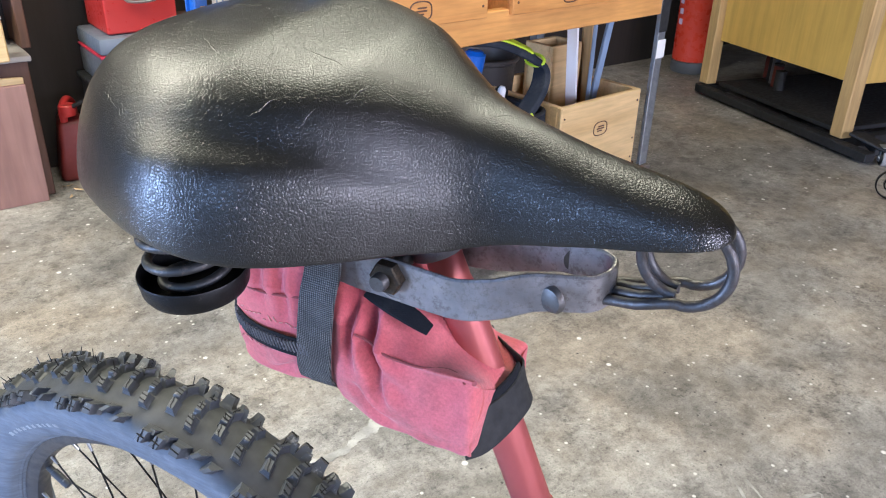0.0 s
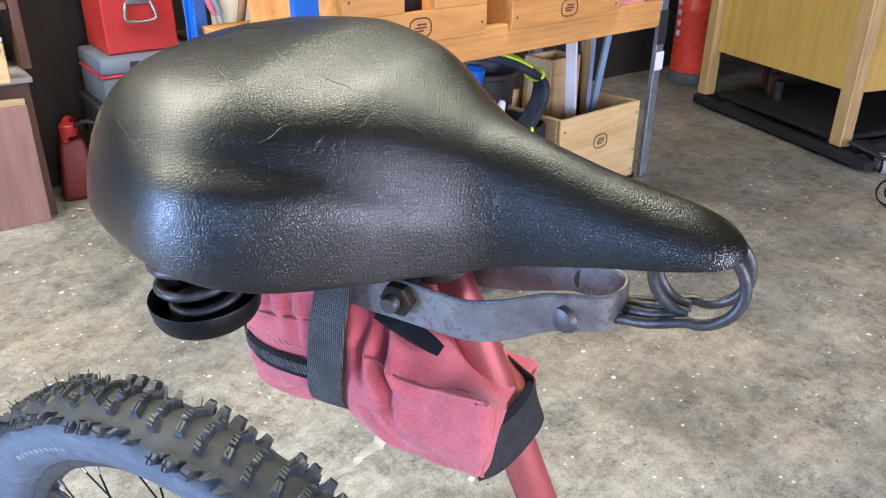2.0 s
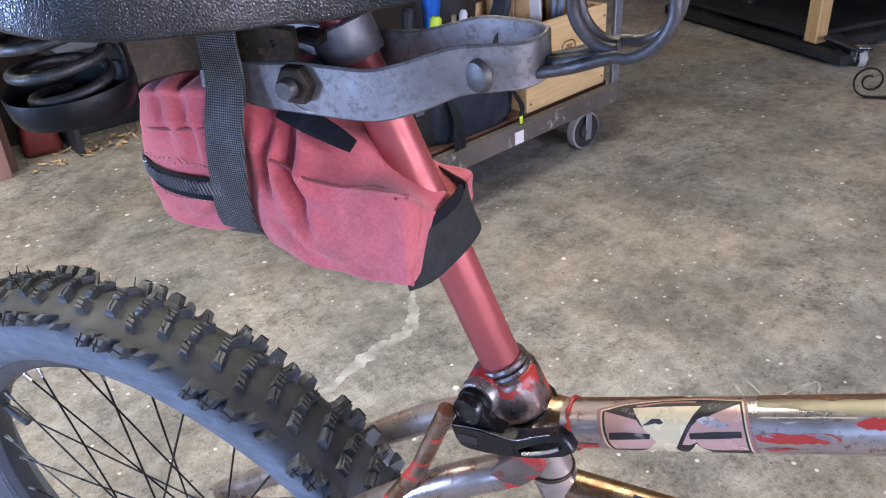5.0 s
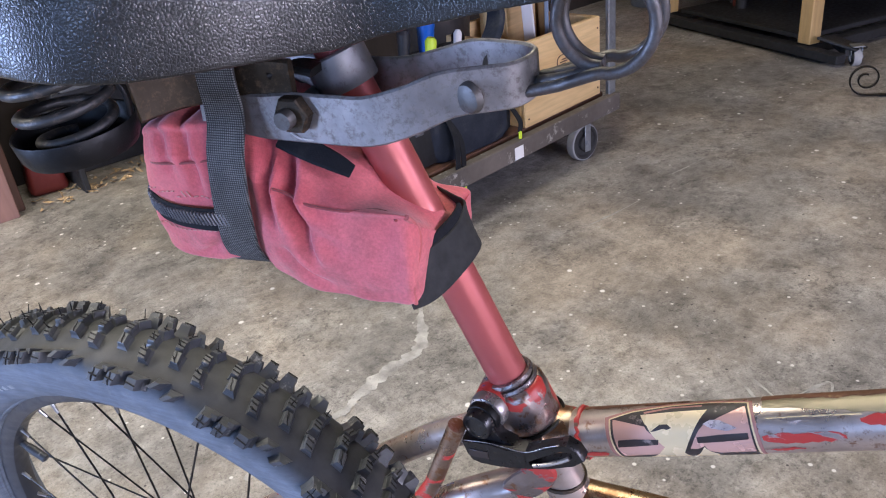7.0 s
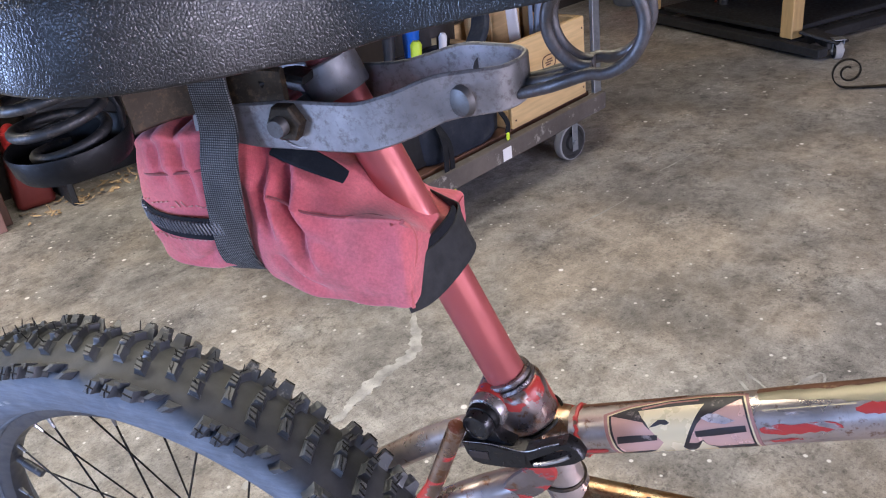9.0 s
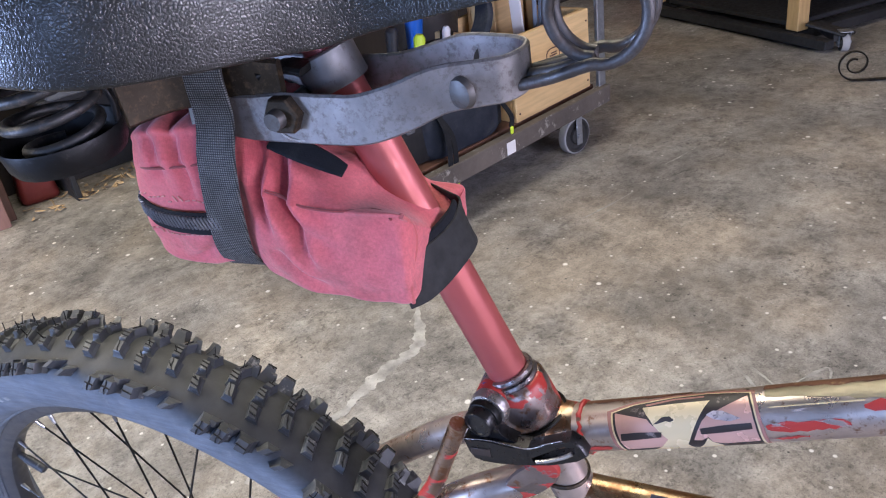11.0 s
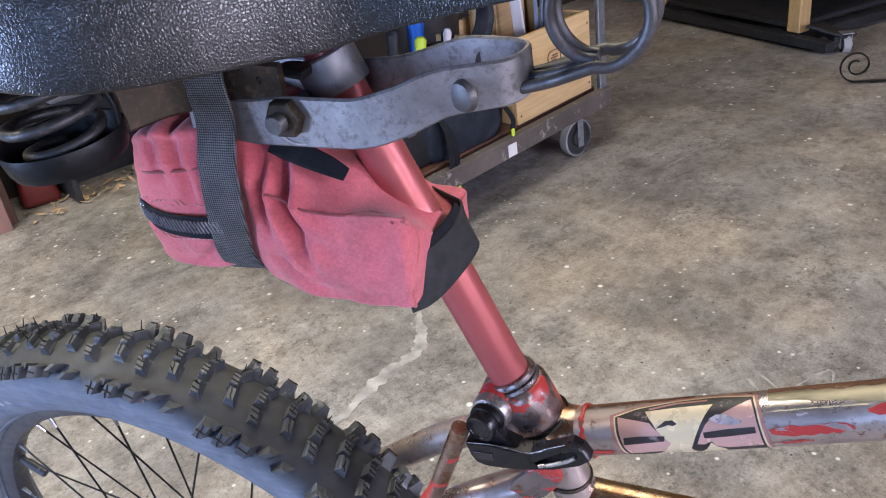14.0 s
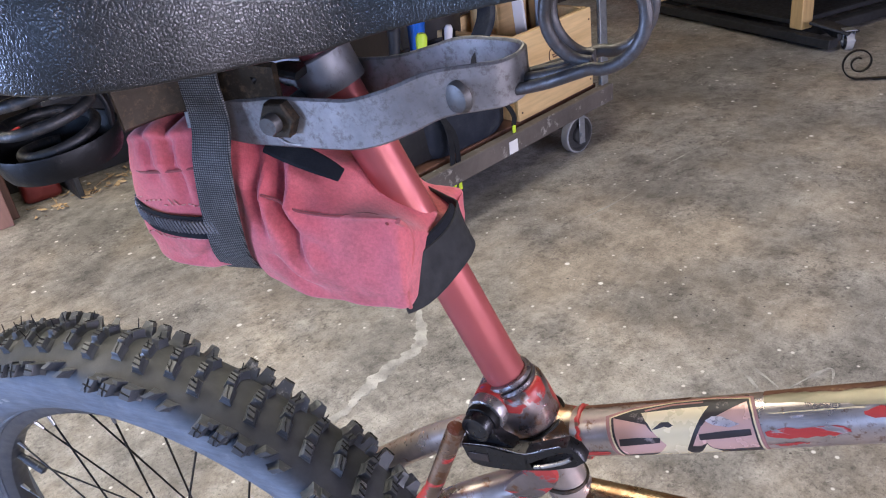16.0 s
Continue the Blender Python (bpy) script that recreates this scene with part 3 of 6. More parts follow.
def crate(m, sx, sy, sz, mat, label, hole=True, mark=True):
    """A wooden crate with a board front, an opening, open at the top."""
    c = thing("wooden_crate", m, label, "crate", "wooden crates")
    t = 0.018
    f = bmesh.new()
    if hole:
        box(sx, t, sz * 0.24, (0, t / 2, sz * 0.12), 0.002, bm=f)
        box(sx, t, sz * 0.47, (0, t / 2, sz * 0.765), 0.002, bm=f)
        box(sx * 0.395, t, sz * 0.29, (-sx * 0.3025, t / 2, sz * 0.385), 0.002, bm=f)
        box(sx * 0.395, t, sz * 0.29, (sx * 0.3025, t / 2, sz * 0.385), 0.002, bm=f)
    else:
        box(sx, t, sz, (0, t / 2, sz / 2), 0.003, bm=f)
    front = part("front_board", f, mat, c, smooth=False)
    part("back_board", box(sx, t, sz, (0, sy - t / 2, sz / 2), 0.002), mat, c, smooth=False)
    for s in (-1, 1):
        part("side_board", box(t, sy - 2 * t, sz, (s * (sx - t) / 2, sy / 2, sz / 2), 0.002), mat, c, smooth=False)
    part("bottom_board", box(sx - 2 * t, sy - 2 * t, 0.012, (0, sy / 2, 0.008), 0.001), mat, c, smooth=False)
    if mark:
        b = bmesh.new()
        zz = sz * (0.12 if hole else 0.62)
        rim = [Vector((0.031 * math.copysign(abs(math.cos(k * math.tau / 28)) ** 0.7, math.cos(k * math.tau / 28)), -0.0004, zz + 0.021 * math.copysign(abs(math.sin(k * math.tau / 28)) ** 0.7, math.sin(k * math.tau / 28)))) for k in range(28)]
        tube(rim, 0.0018, 6, True, bm=b)
        for dz, w in ((0.007, 0.026), (0.0, 0.034), (-0.007, 0.022)):
            box(w, 0.0015, 0.0035, (0.003 * dz / 0.007, -0.0009, zz + dz), 0, bm=b)
        part("burnt_mark", b, DARKWOOD, front, "dark stamped mark", smooth=False)
    for x, z in ((-0.46, 0.10), (0.46, 0.10), (-0.46, 0.86), (0.46, 0.86), (-0.46, 0.36), (0.46, 0.36)):
        part("nail_head", lathe([(0.0, 0.0022), (0.0028, 0.0018), (0.0034, -0.001)], Matrix.Translation((x * sx, 0, z * sz)) @ pose(0, 0, 0, 90, 0, 0), 10), DARKWOOD, front)
    return c


crate(CART @ Matrix.Translation((-0.955, 0.0, 0.724)), 0.41, 0.40, 0.29, PINE, "varnished pine crate with a hand opening on the shelf")
crate(CART @ Matrix.Translation((-0.465, -0.01, 0.724)), 0.42, 0.40, 0.29, PINE, "varnished pine crate with a stamped mark on the shelf")
crate(CART @ Matrix.Translation((-0.225, 0.03, 0.190)), 0.37, 0.36, 0.245, PALEPINE, "pale pine crate with a stamped mark on the lower deck", hole=False)

part("barcode_label", box(0.036, 0.002, 0.036, (-0.50, -0.0182, 0.157), 0.0), WHITE, cart, "torn white label", smooth=False)
part("post_tape", box(0.040, 0.003, 0.10, (-0.018, -0.0015, 0.66), 0.001), DARK, cart, "black tape", smooth=False)


# things in the crates
jug = thing("blue_jug", CART @ Matrix.Translation((-0.99, 0.16, 0.738)), "dark blue plastic jug in the crate", "jug")
part("body", lathe([(0.045, 0.0), (0.055, 0.006), (0.055, 0.13), (0.04, 0.16), (0.018, 0.175), (0.018, 0.19)], None, 28), BLUE, jug)
part("cap", lathe([(0.02, 0.19), (0.02, 0.212), (0.017, 0.215)], None, 24), DARK, jug)
spray = thing("black_canister", CART @ Matrix.Translation((-0.89, 0.13, 0.738)), "black metal canister in the crate", "canister")
part("body", lathe([(0.035, 0.0), (0.036, 0.004), (0.036, 0.17), (0.028, 0.19), (0.012, 0.2)], None, 24), DARK, spray)
part("nozzle", lathe([(0.010, 0.2), (0.010, 0.22), (0.006, 0.225)], None, 12), WHITE, spray)
tin = thing("pink_box", CART @ Matrix.Translation((-0.16, 0.10, 0.724)), "faded pink cardboard box on the shelf", "box")
part("body", box(0.16, 0.14, 0.09, (0, 0, 0.046), 0.003), plain("faded_pink_card", (0.50, 0.22, 0.22), 0.8), tin, smooth=False)
part("lid", box(0.164, 0.144, 0.012, (0, 0, 0.096), 0.003), plain("grey_card", (0.4, 0.38, 0.38), 0.8), tin, smooth=False)

# sticks that stand in the lower crate
for i, (x0, y0, x1, y1, top, wide, mat, lab) in enumerate((
        (-0.235, 0.13, -0.245, 0.16, 0.685, 0.034, WHITE, "white painted wooden stick"), (-0.165, 0.14, -0.120, 0.17, 0.68, 0.022, BLUEGREY, "blue-grey painted stick"),
        (-0.150, 0.16, -0.055, 0.16, 0.665, 0.026, BLUEGREY, "blue-grey painted stick"), (-0.082, 0.20, -0.085, 0.23, 0.69, 0.036, PALEPINE_UP, "pale wooden slat"),
        (-0.066, 0.24, -0.048, 0.27, 0.69, 0.034, PALEPINE_UP, "pale wooden slat"))):
    a, b = Vector((x0, y0, 0.205)), Vector((x1, y1, top))
    st = box(wide, 0.012, (b - a).length, (0, 0, (b - a).length / 2), 0.002)
    bmesh.ops.transform(st, matrix=along(a, b) @ pose(0, 0, 0, 0, 0, 90), verts=st.verts)
    solid("stick", st, mat, CART, lab + " standing in the crate", "stick", "sticks in the crate", smooth=False)
blk = thing("wooden_box", CART @ Matrix.Translation((-0.175, 0.285, 0.206)), "open pale wooden box inside the crate", "box")
for sx, sy, x, y in ((0.14, 0.014, 0, -0.05), (0.14, 0.014, 0, 0.05), (0.014, 0.086, -0.063, 0), (0.014, 0.086, 0.063, 0)):
    part("board", box(sx, sy, 0.345, (x, y, 0.1735), 0.002), PALEPINE, blk, smooth=False)
# added bucket, coloured dark to stand in for the dim crate interior
buck = thing("filler_bucket", CART @ Matrix.Translation((-0.36, 0.415, 0.191)), "made-up dark brown bucket standing in for the dark crate interior", "bucket")
part("body", lathe([(0.075, 0.0), (0.085, 0.01), (0.105, 0.30), (0.112, 0.305), (0.112, 0.318), (0.103, 0.32), (0.10, 0.31), (0.078, 0.015), (0.0, 0.012)], None, 36), plain("beige_plastic", (0.035, 0.029, 0.024), 0.5), buck)
part("rim", tube([(0.111 * math.cos(a), 0.111 * math.sin(a), 0.312) for a in [k * math.tau / 36 for k in range(36)]], 0.005, 8, True), plain("beige_rim", (0.05, 0.042, 0.036), 0.5), buck)

# black tool bag with lime trim
tool_bag = thing("tool_bag", CART @ Matrix.Translation((-0.60, 0.02, 0.191)), "black fabric tool bag with lime trim and a padded strap", "bag")
tb = bmesh.new()
prof = [(0.0, 0.0), (0.15, 0.0), (0.165, 0.02), (0.17, 0.13), (0.165, 0.235), (0.158, 0.24), (0.150, 0.235), (0.152, 0.13), (0.150, 0.03), (0.0, 0.02)]
rings = []
for r, z in prof:
    ring = []
    for k in range(40):
        a = k * math.tau / 40
        ca, sa = math.cos(a), math.sin(a)
        x = r * math.copysign(abs(ca) ** 0.45, ca)
        y = 0.13 + r * 0.72 * math.copysign(abs(sa) ** 0.45, sa)
        w = 0.006 * noise.noise(Vector((x * 20, y * 20, z * 16)))
        ring.append(tb.verts.new((x + w, y + w, z)))
    rings.append(ring)
for a, b in zip(rings, rings[1:]):
    for k in range(40):
        tb.faces.new((a[k], a[(k + 1) % 40], b[(k + 1) % 40], b[k]))
part("body", tb, NAVYCLOTH, tool_bag)
part("rim_binding", tube([Vector((0.160 * math.copysign(abs(math.cos(a)) ** 0.45, math.cos(a)), 0.13 + 0.115 * math.copysign(abs(math.sin(a)) ** 0.45, math.sin(a)), 0.240)) for a in [k * math.tau / 48 for k in range(48)]], 0.006, 8, True),
     DARK, tool_bag)
hp = spline([(0.02, 0.05, 0.20), (0.06, 0.03, 0.255), (0.115, 0.035, 0.315), (0.135, 0.06, 0.365), (0.09, 0.09, 0.405), (0.0, 0.11, 0.44), (-0.09, 0.13, 0.455)], 6)
part("padded_strap", ribbon(hp, [Vector((0.2, 1, 0.3))] * len(hp), 0.055, 0.022), NAVYCLOTH, tool_bag)
part("lime_bar", ribbon([p + Vector((0, -0.012, 0.012)) for p in hp[22:36]], [Vector((0.2, 1, 0.3))] * 14, 0.036, 0.006), LIME, tool_bag, "lime-green strap edge")
for i in (5, 20):
    part("lime_loop", tube([hp[i] + Vector((0.0, 0.034 * math.cos(a), 0.0)) + Vector((0.45, 0, 0.9)) * 0.016 * math.sin(a) for a in [k * math.tau / 20 for k in range(20)]], 0.0045, 8, True), LIME, tool_bag)
for x, z0, z1 in ((-0.135, 0.16, -0.045), (-0.115, 0.12, -0.06), (0.12, 0.10, 0.02)):
    part("hanging_strap", ribbon(spline([(x, 0.014, z0), (x + 0.008, -0.022, z0 * 0.5), (x - 0.004, -0.030, z1)], 5), Vector((1, 0, 0)), 0.018, 0.004), BLACKCLOTH, tool_bag)
    part("lime_tip", box(0.012, 0.006, 0.022, (x - 0.004, -0.0315, z1 - 0.008), 0.002), LIME, tool_bag, smooth=False)
for x, y, r, h, mat in ((-0.09, 0.10, 0.016, 0.31, LIME), (-0.04, 0.16, 0.030, 0.40, BLUE), (0.03, 0.12, 0.012, 0.30, WHITE), (0.08, 0.17, 0.02, 0.28, DARK), (-0.12, 0.17, 0.018, 0.33, DARK)):
    part("tool_handle", tube([(x, y, 0.03), (x + 0.01, y, h * 0.7), (x + 0.015, y - 0.01, h), (x + 0.016, y - 0.011, h + 0.01)], (r * 0.6, r * 0.7, r, r * 0.6), 14), mat, tool_bag)
black_case = thing("black_tool_case", CART @ Matrix.Translation((-0.80, 0.06, 0.191)), "black plastic tool case on the lower deck", "case")
part("body", box(0.20, 0.30, 0.20, (-0.03, 0.15, 0.101), 0.014, seg=2), DARK, black_case)
part("latch", box(0.03, 0.01, 0.04, (0.0, -0.004, 0.12), 0.003), GREYPLASTIC, black_case, smooth=False)

# ---- yellow bench ----
BENCH = pose(3.18, 1.49, 0, 0, 0, -17)
bench = thing("yellow_workbench", BENCH, "yellow oak workbench with square legs", "workbench")
for lx, ly in ((0.03, 0.0), (0.03, 0.89), (1.2, 0.0), (1.2, 0.89)):
    part("leg", box(0.06, 0.065, 0.80, (lx, ly, 0.46), 0.004), PALEPINE_UP, bench, smooth=False)
part("end_panel", box(0.02, 0.82, 0.56, (0.045, 0.445, 0.56), 0.002), YELLOW, bench, smooth=False)
part("front_panel", box(1.11, 0.02, 0.56, (0.615, 0.0, 0.56), 0.002), YELLOW, bench, smooth=False)
part("back_panel", box(1.11, 0.02, 0.56, (0.615, 0.89, 0.56), 0.002), YELLOW, bench, smooth=False)
part("worktop", box(1.32, 1.00, 0.04, (0.61, 0.445, 0.88), 0.004), YELLOW, bench, smooth=False)
for lx, ly in ((0.03, 0.0), (0.03, 0.89)):
    part("foot_bolt", lathe([(0.006, 0.055), (0.006, 0.075)], Matrix.Translation((lx, ly, 0)), 10), GALV, bench)
dolly = thing("bench_dolly", BENCH, "black dusty steel dolly on casters under the workbench", "dolly")
for ly in (0.0, 0.89):
    part("rail", box(1.27, 0.05, 0.040, (0.61, ly, 0.035), 0.003), DARK, dolly, smooth=False)
for lx in (0.0, 1.22):
    part("rail", box(0.05, 1.11, 0.036, (lx, 0.36, 0.034), 0.003), DARK, dolly, smooth=False)
part("bracket", box(0.12, 0.16, 0.012, (0.07, -0.13, 0.075), 0.003, turn=pose(0, 0, 0, 12, 8, 20)), DARK, dolly, smooth=False)
part("bracket", box(0.05, 0.20, 0.03, (0.10, -0.11, 0.052), 0.003, turn=pose(0, 0, 0, 0, 0, -30)), DARK, dolly, smooth=False)
caster(dolly, (0.063, -0.206, 0), 0.034, 60)
part("under_shelf", box(1.15, 0.78, 0.02, (0.61, 0.42, 0.075), 0.003), DARK, dolly, smooth=False)
TINRED = plain("dull_red_tin", (0.16, 0.03, 0.02), 0.6)
scraps = random.Random(8)
for i in range(5):
    m = BENCH @ Matrix.Translation((0.22 + 0.03 * i, 0.60 + 0.055 * i, 0.086)) @ pose(0, 0, 0, 0, 0, scraps.uniform(0, 180))
    tin = thing("small_tin", m, "small dusty tin under the workbench", "tin", "tins under the workbench")
    r = scraps.uniform(0.016, 0.026)
    part("body", lathe([(r, 0.0), (r, 0.08 + 0.02 * i), (r * 0.95, 0.083 + 0.02 * i)], None, 20), (DARK, TINRED, GREYPLASTIC, DARK, TINRED)[i], tin)
    part("lid", lathe([(r * 1.03, 0.083 + 0.02 * i), (r * 1.03, 0.092 + 0.02 * i)], None, 20), DARK, tin)

# ---- red tank ----
tank = thing("red_tank", Matrix.Translation((3.81, 2.70, 0)), "orange-red metal cylinder with a dark base", "tank")
part("body", lathe([(0.095, 0.06), (0.105, 0.07), (0.105, 0.40), (0.107, 0.405), (0.107, 0.415), (0.105, 0.42), (0.105, 0.80), (0.09, 0.86), (0.05, 0.9), (0.02, 0.91)], None, 48), ORANGERED, tank)
part("foot", lathe([(0.10, 0.0), (0.107, 0.01), (0.107, 0.06), (0.10, 0.065)], None, 40), GREYPLASTIC, tank)
LILAC = plain("pale_lilac_print", (0.62, 0.50, 0.70), 0.6)
for k in range(5):
    a = radians(163 - 2 * k)
    part("print_bar", box(0.003, 0.028, 0.030, (0.1062 * math.cos(a), 0.1062 * math.sin(a), 0.28 + 0.055 * k), 0.0, Matrix.Rotation(a, 4, "Z")), LILAC, tank, smooth=False)

# ---- along the north wall ----
panel = thing("plywood_panel", Matrix.Translation((0.10, 2.70, 0)), "pinkish plywood sheet with a pale edge standing on the floor", "panel")
part("sheet", box(0.56, 0.016, 0.40, (0.02, 0.0, 0.200), 0.002, turn=pose(0, 0, 0, 3, 0, 0)), REDWOOD, panel, smooth=False)
part("edge_strip", box(0.56, 0.014, 0.035, (0.02, 0.010, 0.418), 0.002, turn=pose(0, 0, 0, 3, 4, 0)), PALEPINE, panel, "pale wooden strip", smooth=False)
cab = thing("brown_cabinet", Matrix.Translation((0.10, 2.73, 0)), "dark brown wooden cabinet against the wall", "cabinet")
part("body", box(0.66, 0.26, 0.455, (0.0, 0.15, 0.228), 0.003), DARKWOOD, cab, smooth=False)
part("top_board", box(0.68, 0.28, 0.018, (0.0, 0.145, 0.466), 0.002), plain("grey_weathered_board", (0.36, 0.33, 0.31), 0.8, 0, 0.2, 12), cab, "weathered grey board", smooth=False)
shelf_unit = thing("brown_shelf_unit", Matrix.Translation((0.10, 2.80, 0.48)), "dark brown wooden shelf unit on the cabinet", "shelf unit")
part("side", box(0.03, 0.20, 0.70, (0.345, 0.11, 0.352), 0.003), DARKWOOD, shelf_unit, smooth=False)
part("side", box(0.03, 0.20, 0.70, (-0.33, 0.11, 0.352), 0.003), DARKWOOD, shelf_unit, smooth=False)
part("shelf", box(0.64, 0.20, 0.02, (0.005, 0.11, 0.20), 0.003), DARKWOOD, shelf_unit, smooth=False)
part("shelf", box(0.64, 0.20, 0.02, (0.005, 0.11, 0.68), 0.003), DARKWOOD, shelf_unit, smooth=False)
beam = thing("wooden_block", Matrix.Translation((0.17, 2.70, 0.4765)), "pale wooden beam end with a nail on the cabinet", "beam")
part("beam", box(0.40, 0.085, 0.125, (0.0, 0.0, 0.064), 0.004), PALEPINE, beam, smooth=False)
part("top_strip", box(0.40, 0.089, 0.012, (0.0, 0.0, 0.133), 0.002), WHITE, beam, "pale worn top", smooth=False)
part("nail", lathe([(0.004, 0.0), (0.004, 0.003), (0.001, 0.003)], Matrix.Translation((0.185, -0.0425, 0.10)) @ pose(0, 0, 0, 90, 0, 0), 10), DARK, beam)

toolbox = thing("red_toolbox", Matrix.Translation((0.790, 2.70, 0.5190)), "red steel toolbox with a chrome drop handle", "toolbox")
part("body", box(0.235, 0.24, 0.18, (0, 0.12, 0.09), 0.006, seg=2), REDPAINT, toolbox, smooth=False)
part("lid", box(0.241, 0.246, 0.07, (0, 0.12, 0.217), 0.008, seg=2), REDPAINT, toolbox, smooth=False)
part("seam_line", box(0.237, 0.002, 0.003, (0, -0.0005, 0.1805), 0.0), DARK, toolbox, smooth=False)
part("handle_plate", box(0.072, 0.004, 0.030, (0.0, -0.003, 0.168), 0.002), NIPPLE, toolbox, "chrome handle plate", smooth=False)
part("handle", tube(spline([(-0.040, -0.006, 0.160), (-0.048, -0.016, 0.130), (-0.046, -0.020, 0.106), (0.0, -0.021, 0.100), (0.046, -0.020, 0.106), (0.048, -0.016, 0.130), (0.040, -0.006, 0.160)], 5), 0.0055, 10), NIPPLE, toolbox, "chrome handle")
case = thing("power_tool_case", Matrix.Translation((0.800, 2.66, 0.3585)), "grey plastic tool case with a red stripe", "case")
part("lower_shell", box(0.34, 0.28, 0.095, (0, 0.14, 0.0475), 0.012, seg=2), GREYPLASTIC, case)
part("upper_shell", box(0.34, 0.28, 0.055, (0, 0.14, 0.1305), 0.012, seg=2), plain("blue_grey_plastic", (0.14, 0.16, 0.20), 0.4), case)
part("red_stripe", box(0.342, 0.282, 0.008, (0, 0.14, 0.099), 0.001), plain("red_stripe", (0.55, 0.03, 0.06), 0.4), case, "red stripe", smooth=False)
for x in (-0.06, 0.07):
    part("latch", box(0.034, 0.010, 0.055, (x, -0.004, 0.115), 0.004), DARK, case, smooth=False)
part("latch_tab", box(0.010, 0.006, 0.040, (-0.035, -0.010, 0.118), 0.002), WHITE, case, "white latch tab", smooth=False)
stand = thing("dark_stand", Matrix.Translation((0.800, 2.70, 0)), "black wooden stand under the tool case", "stand")
part("top", box(0.38, 0.26, 0.02, (0, 0.13, 0.347), 0.003), DARK, stand, smooth=False)
for x in (-0.17, 0.17):
    part("side", box(0.02, 0.24, 0.335, (x, 0.13, 0.168), 0.003), DARK, stand, smooth=False)
part("back", box(0.32, 0.02, 0.335, (0, 0.24, 0.168), 0.003), DARK, stand, smooth=False)
can = thing("red_fuel_can", Matrix.Translation((0.535, 2.82, 0.0)) @ pose(0, 0, 0, 0, 0, -8), "red plastic fuel can on the floor", "fuel can")
fc = box(0.13, 0.17, 0.22, (0, 0.085, 0.11), 0.022, seg=3)
for v in fc.verts:
    if v.co.z > 0.12:
        k = (v.co.z - 0.12) / 0.10
        v.co.x *= 1 - 0.45 * k
        v.co.y = 0.085 + (v.co.y - 0.085) * (1 - 0.30 * k)
part("body", fc, plain("red_fuel_plastic", (0.15, 0.018, 0.012), 0.5, 0, 0.35, 20), can)
part("handle", tube(spline([(-0.02, 0.03, 0.215), (-0.02, 0.03, 0.26), (0.0, 0.09, 0.275), (0.02, 0.14, 0.25), (0.02, 0.14, 0.21)], 5), 0.013, 12), REDPAINT, can)
part("cap", lathe([(0.026, 0.215), (0.028, 0.22), (0.028, 0.25), (0.024, 0.255)], Matrix.Translation((-0.005, 0.03, 0.02)), 24), REDPAINT, can)
part("spout", tube(spline([(0.0, 0.02, 0.26), (0.05, 0.0, 0.285), (0.10, -0.01, 0.27)], 5), 0.007, 10), DARK, can)
jug2 = thing("cream_jug", Matrix.Translation((1.12, 2.60, 0.53)), "cream plastic jug with a brown handle", "jug")
part("body", box(0.17, 0.13, 0.20, (0, 0.065, 0.10), 0.03, seg=3), plain("cream_plastic", (0.66, 0.58, 0.46), 0.5), jug2)
part("handle", tube(spline([(-0.03, -0.006, 0.06), (-0.035, -0.04, 0.10), (-0.02, -0.04, 0.16), (0.02, -0.006, 0.18)], 5), 0.014, 12), plain("brown_handle", (0.30, 0.15, 0.06), 0.5), jug2)
crock = thing("wall_ledge", Matrix.Translation((1.12, 2.60, 0.0)), "dark wooden stand by the wall", "stand")
part("top", box(0.34, 0.36, 0.03, (0.02, 0.18, 0.5145), 0.004), DARKWOOD, crock, smooth=False)
for x, y in ((-0.13, 0.02), (0.17, 0.02), (-0.13, 0.34), (0.17, 0.34)):
    part("leg", box(0.03, 0.03, 0.50, (x, y, 0.25), 0.002), DARK, crock, smooth=False)
for i, (x, mat, lab) in enumerate(((-0.115, plain("pink_handle", (0.60, 0.16, 0.22), 0.5), "pink-handled screwdriver"), (-0.095, BLUEGREY, "blue-handled screwdriver"))):
    drv = thing("screwdriver", Matrix.Translation((1.12 + x, 2.59, 0.531)), lab + " leaning by the jug", "screwdriver", "screwdrivers")
    part("grip", tube([(0, 0, 0.10), (-0.010, 0.006, 0.13), (-0.03, 0.02, 0.20), (-0.032, 0.021, 0.205)], (0.007, 0.011, 0.011, 0.008), 12), mat, drv)
    part("shaft", tube([(0.02, -0.012, 0.002), (0, 0, 0.10)], 0.003, 8), GALV, drv)
cable = new("cable", bpy.data.curves.new("cable", "CURVE"))
cd = cable.data
cd.dimensions = "3D"
cd.bevel_depth = 0.007
sp = cd.splines.new("BEZIER")
pts = [(0.93, 2.72, 1.5), (0.935, 2.70, 0.95), (0.945, 2.69, 0.62), (0.99, 2.70, 0.30), (1.06, 2.74, 0.008)]
sp.bezier_points.add(len(pts) - 1)
for p, co in zip(sp.bezier_points, pts):
    p.co = co
    p.handle_left_type = p.handle_right_type = "AUTO"
cd.materials.append(plain("grey_blue_cable", (0.09, 0.11, 0.15), 0.5))
tagged(cable, "grey-blue cable hanging down the wall", "cable")

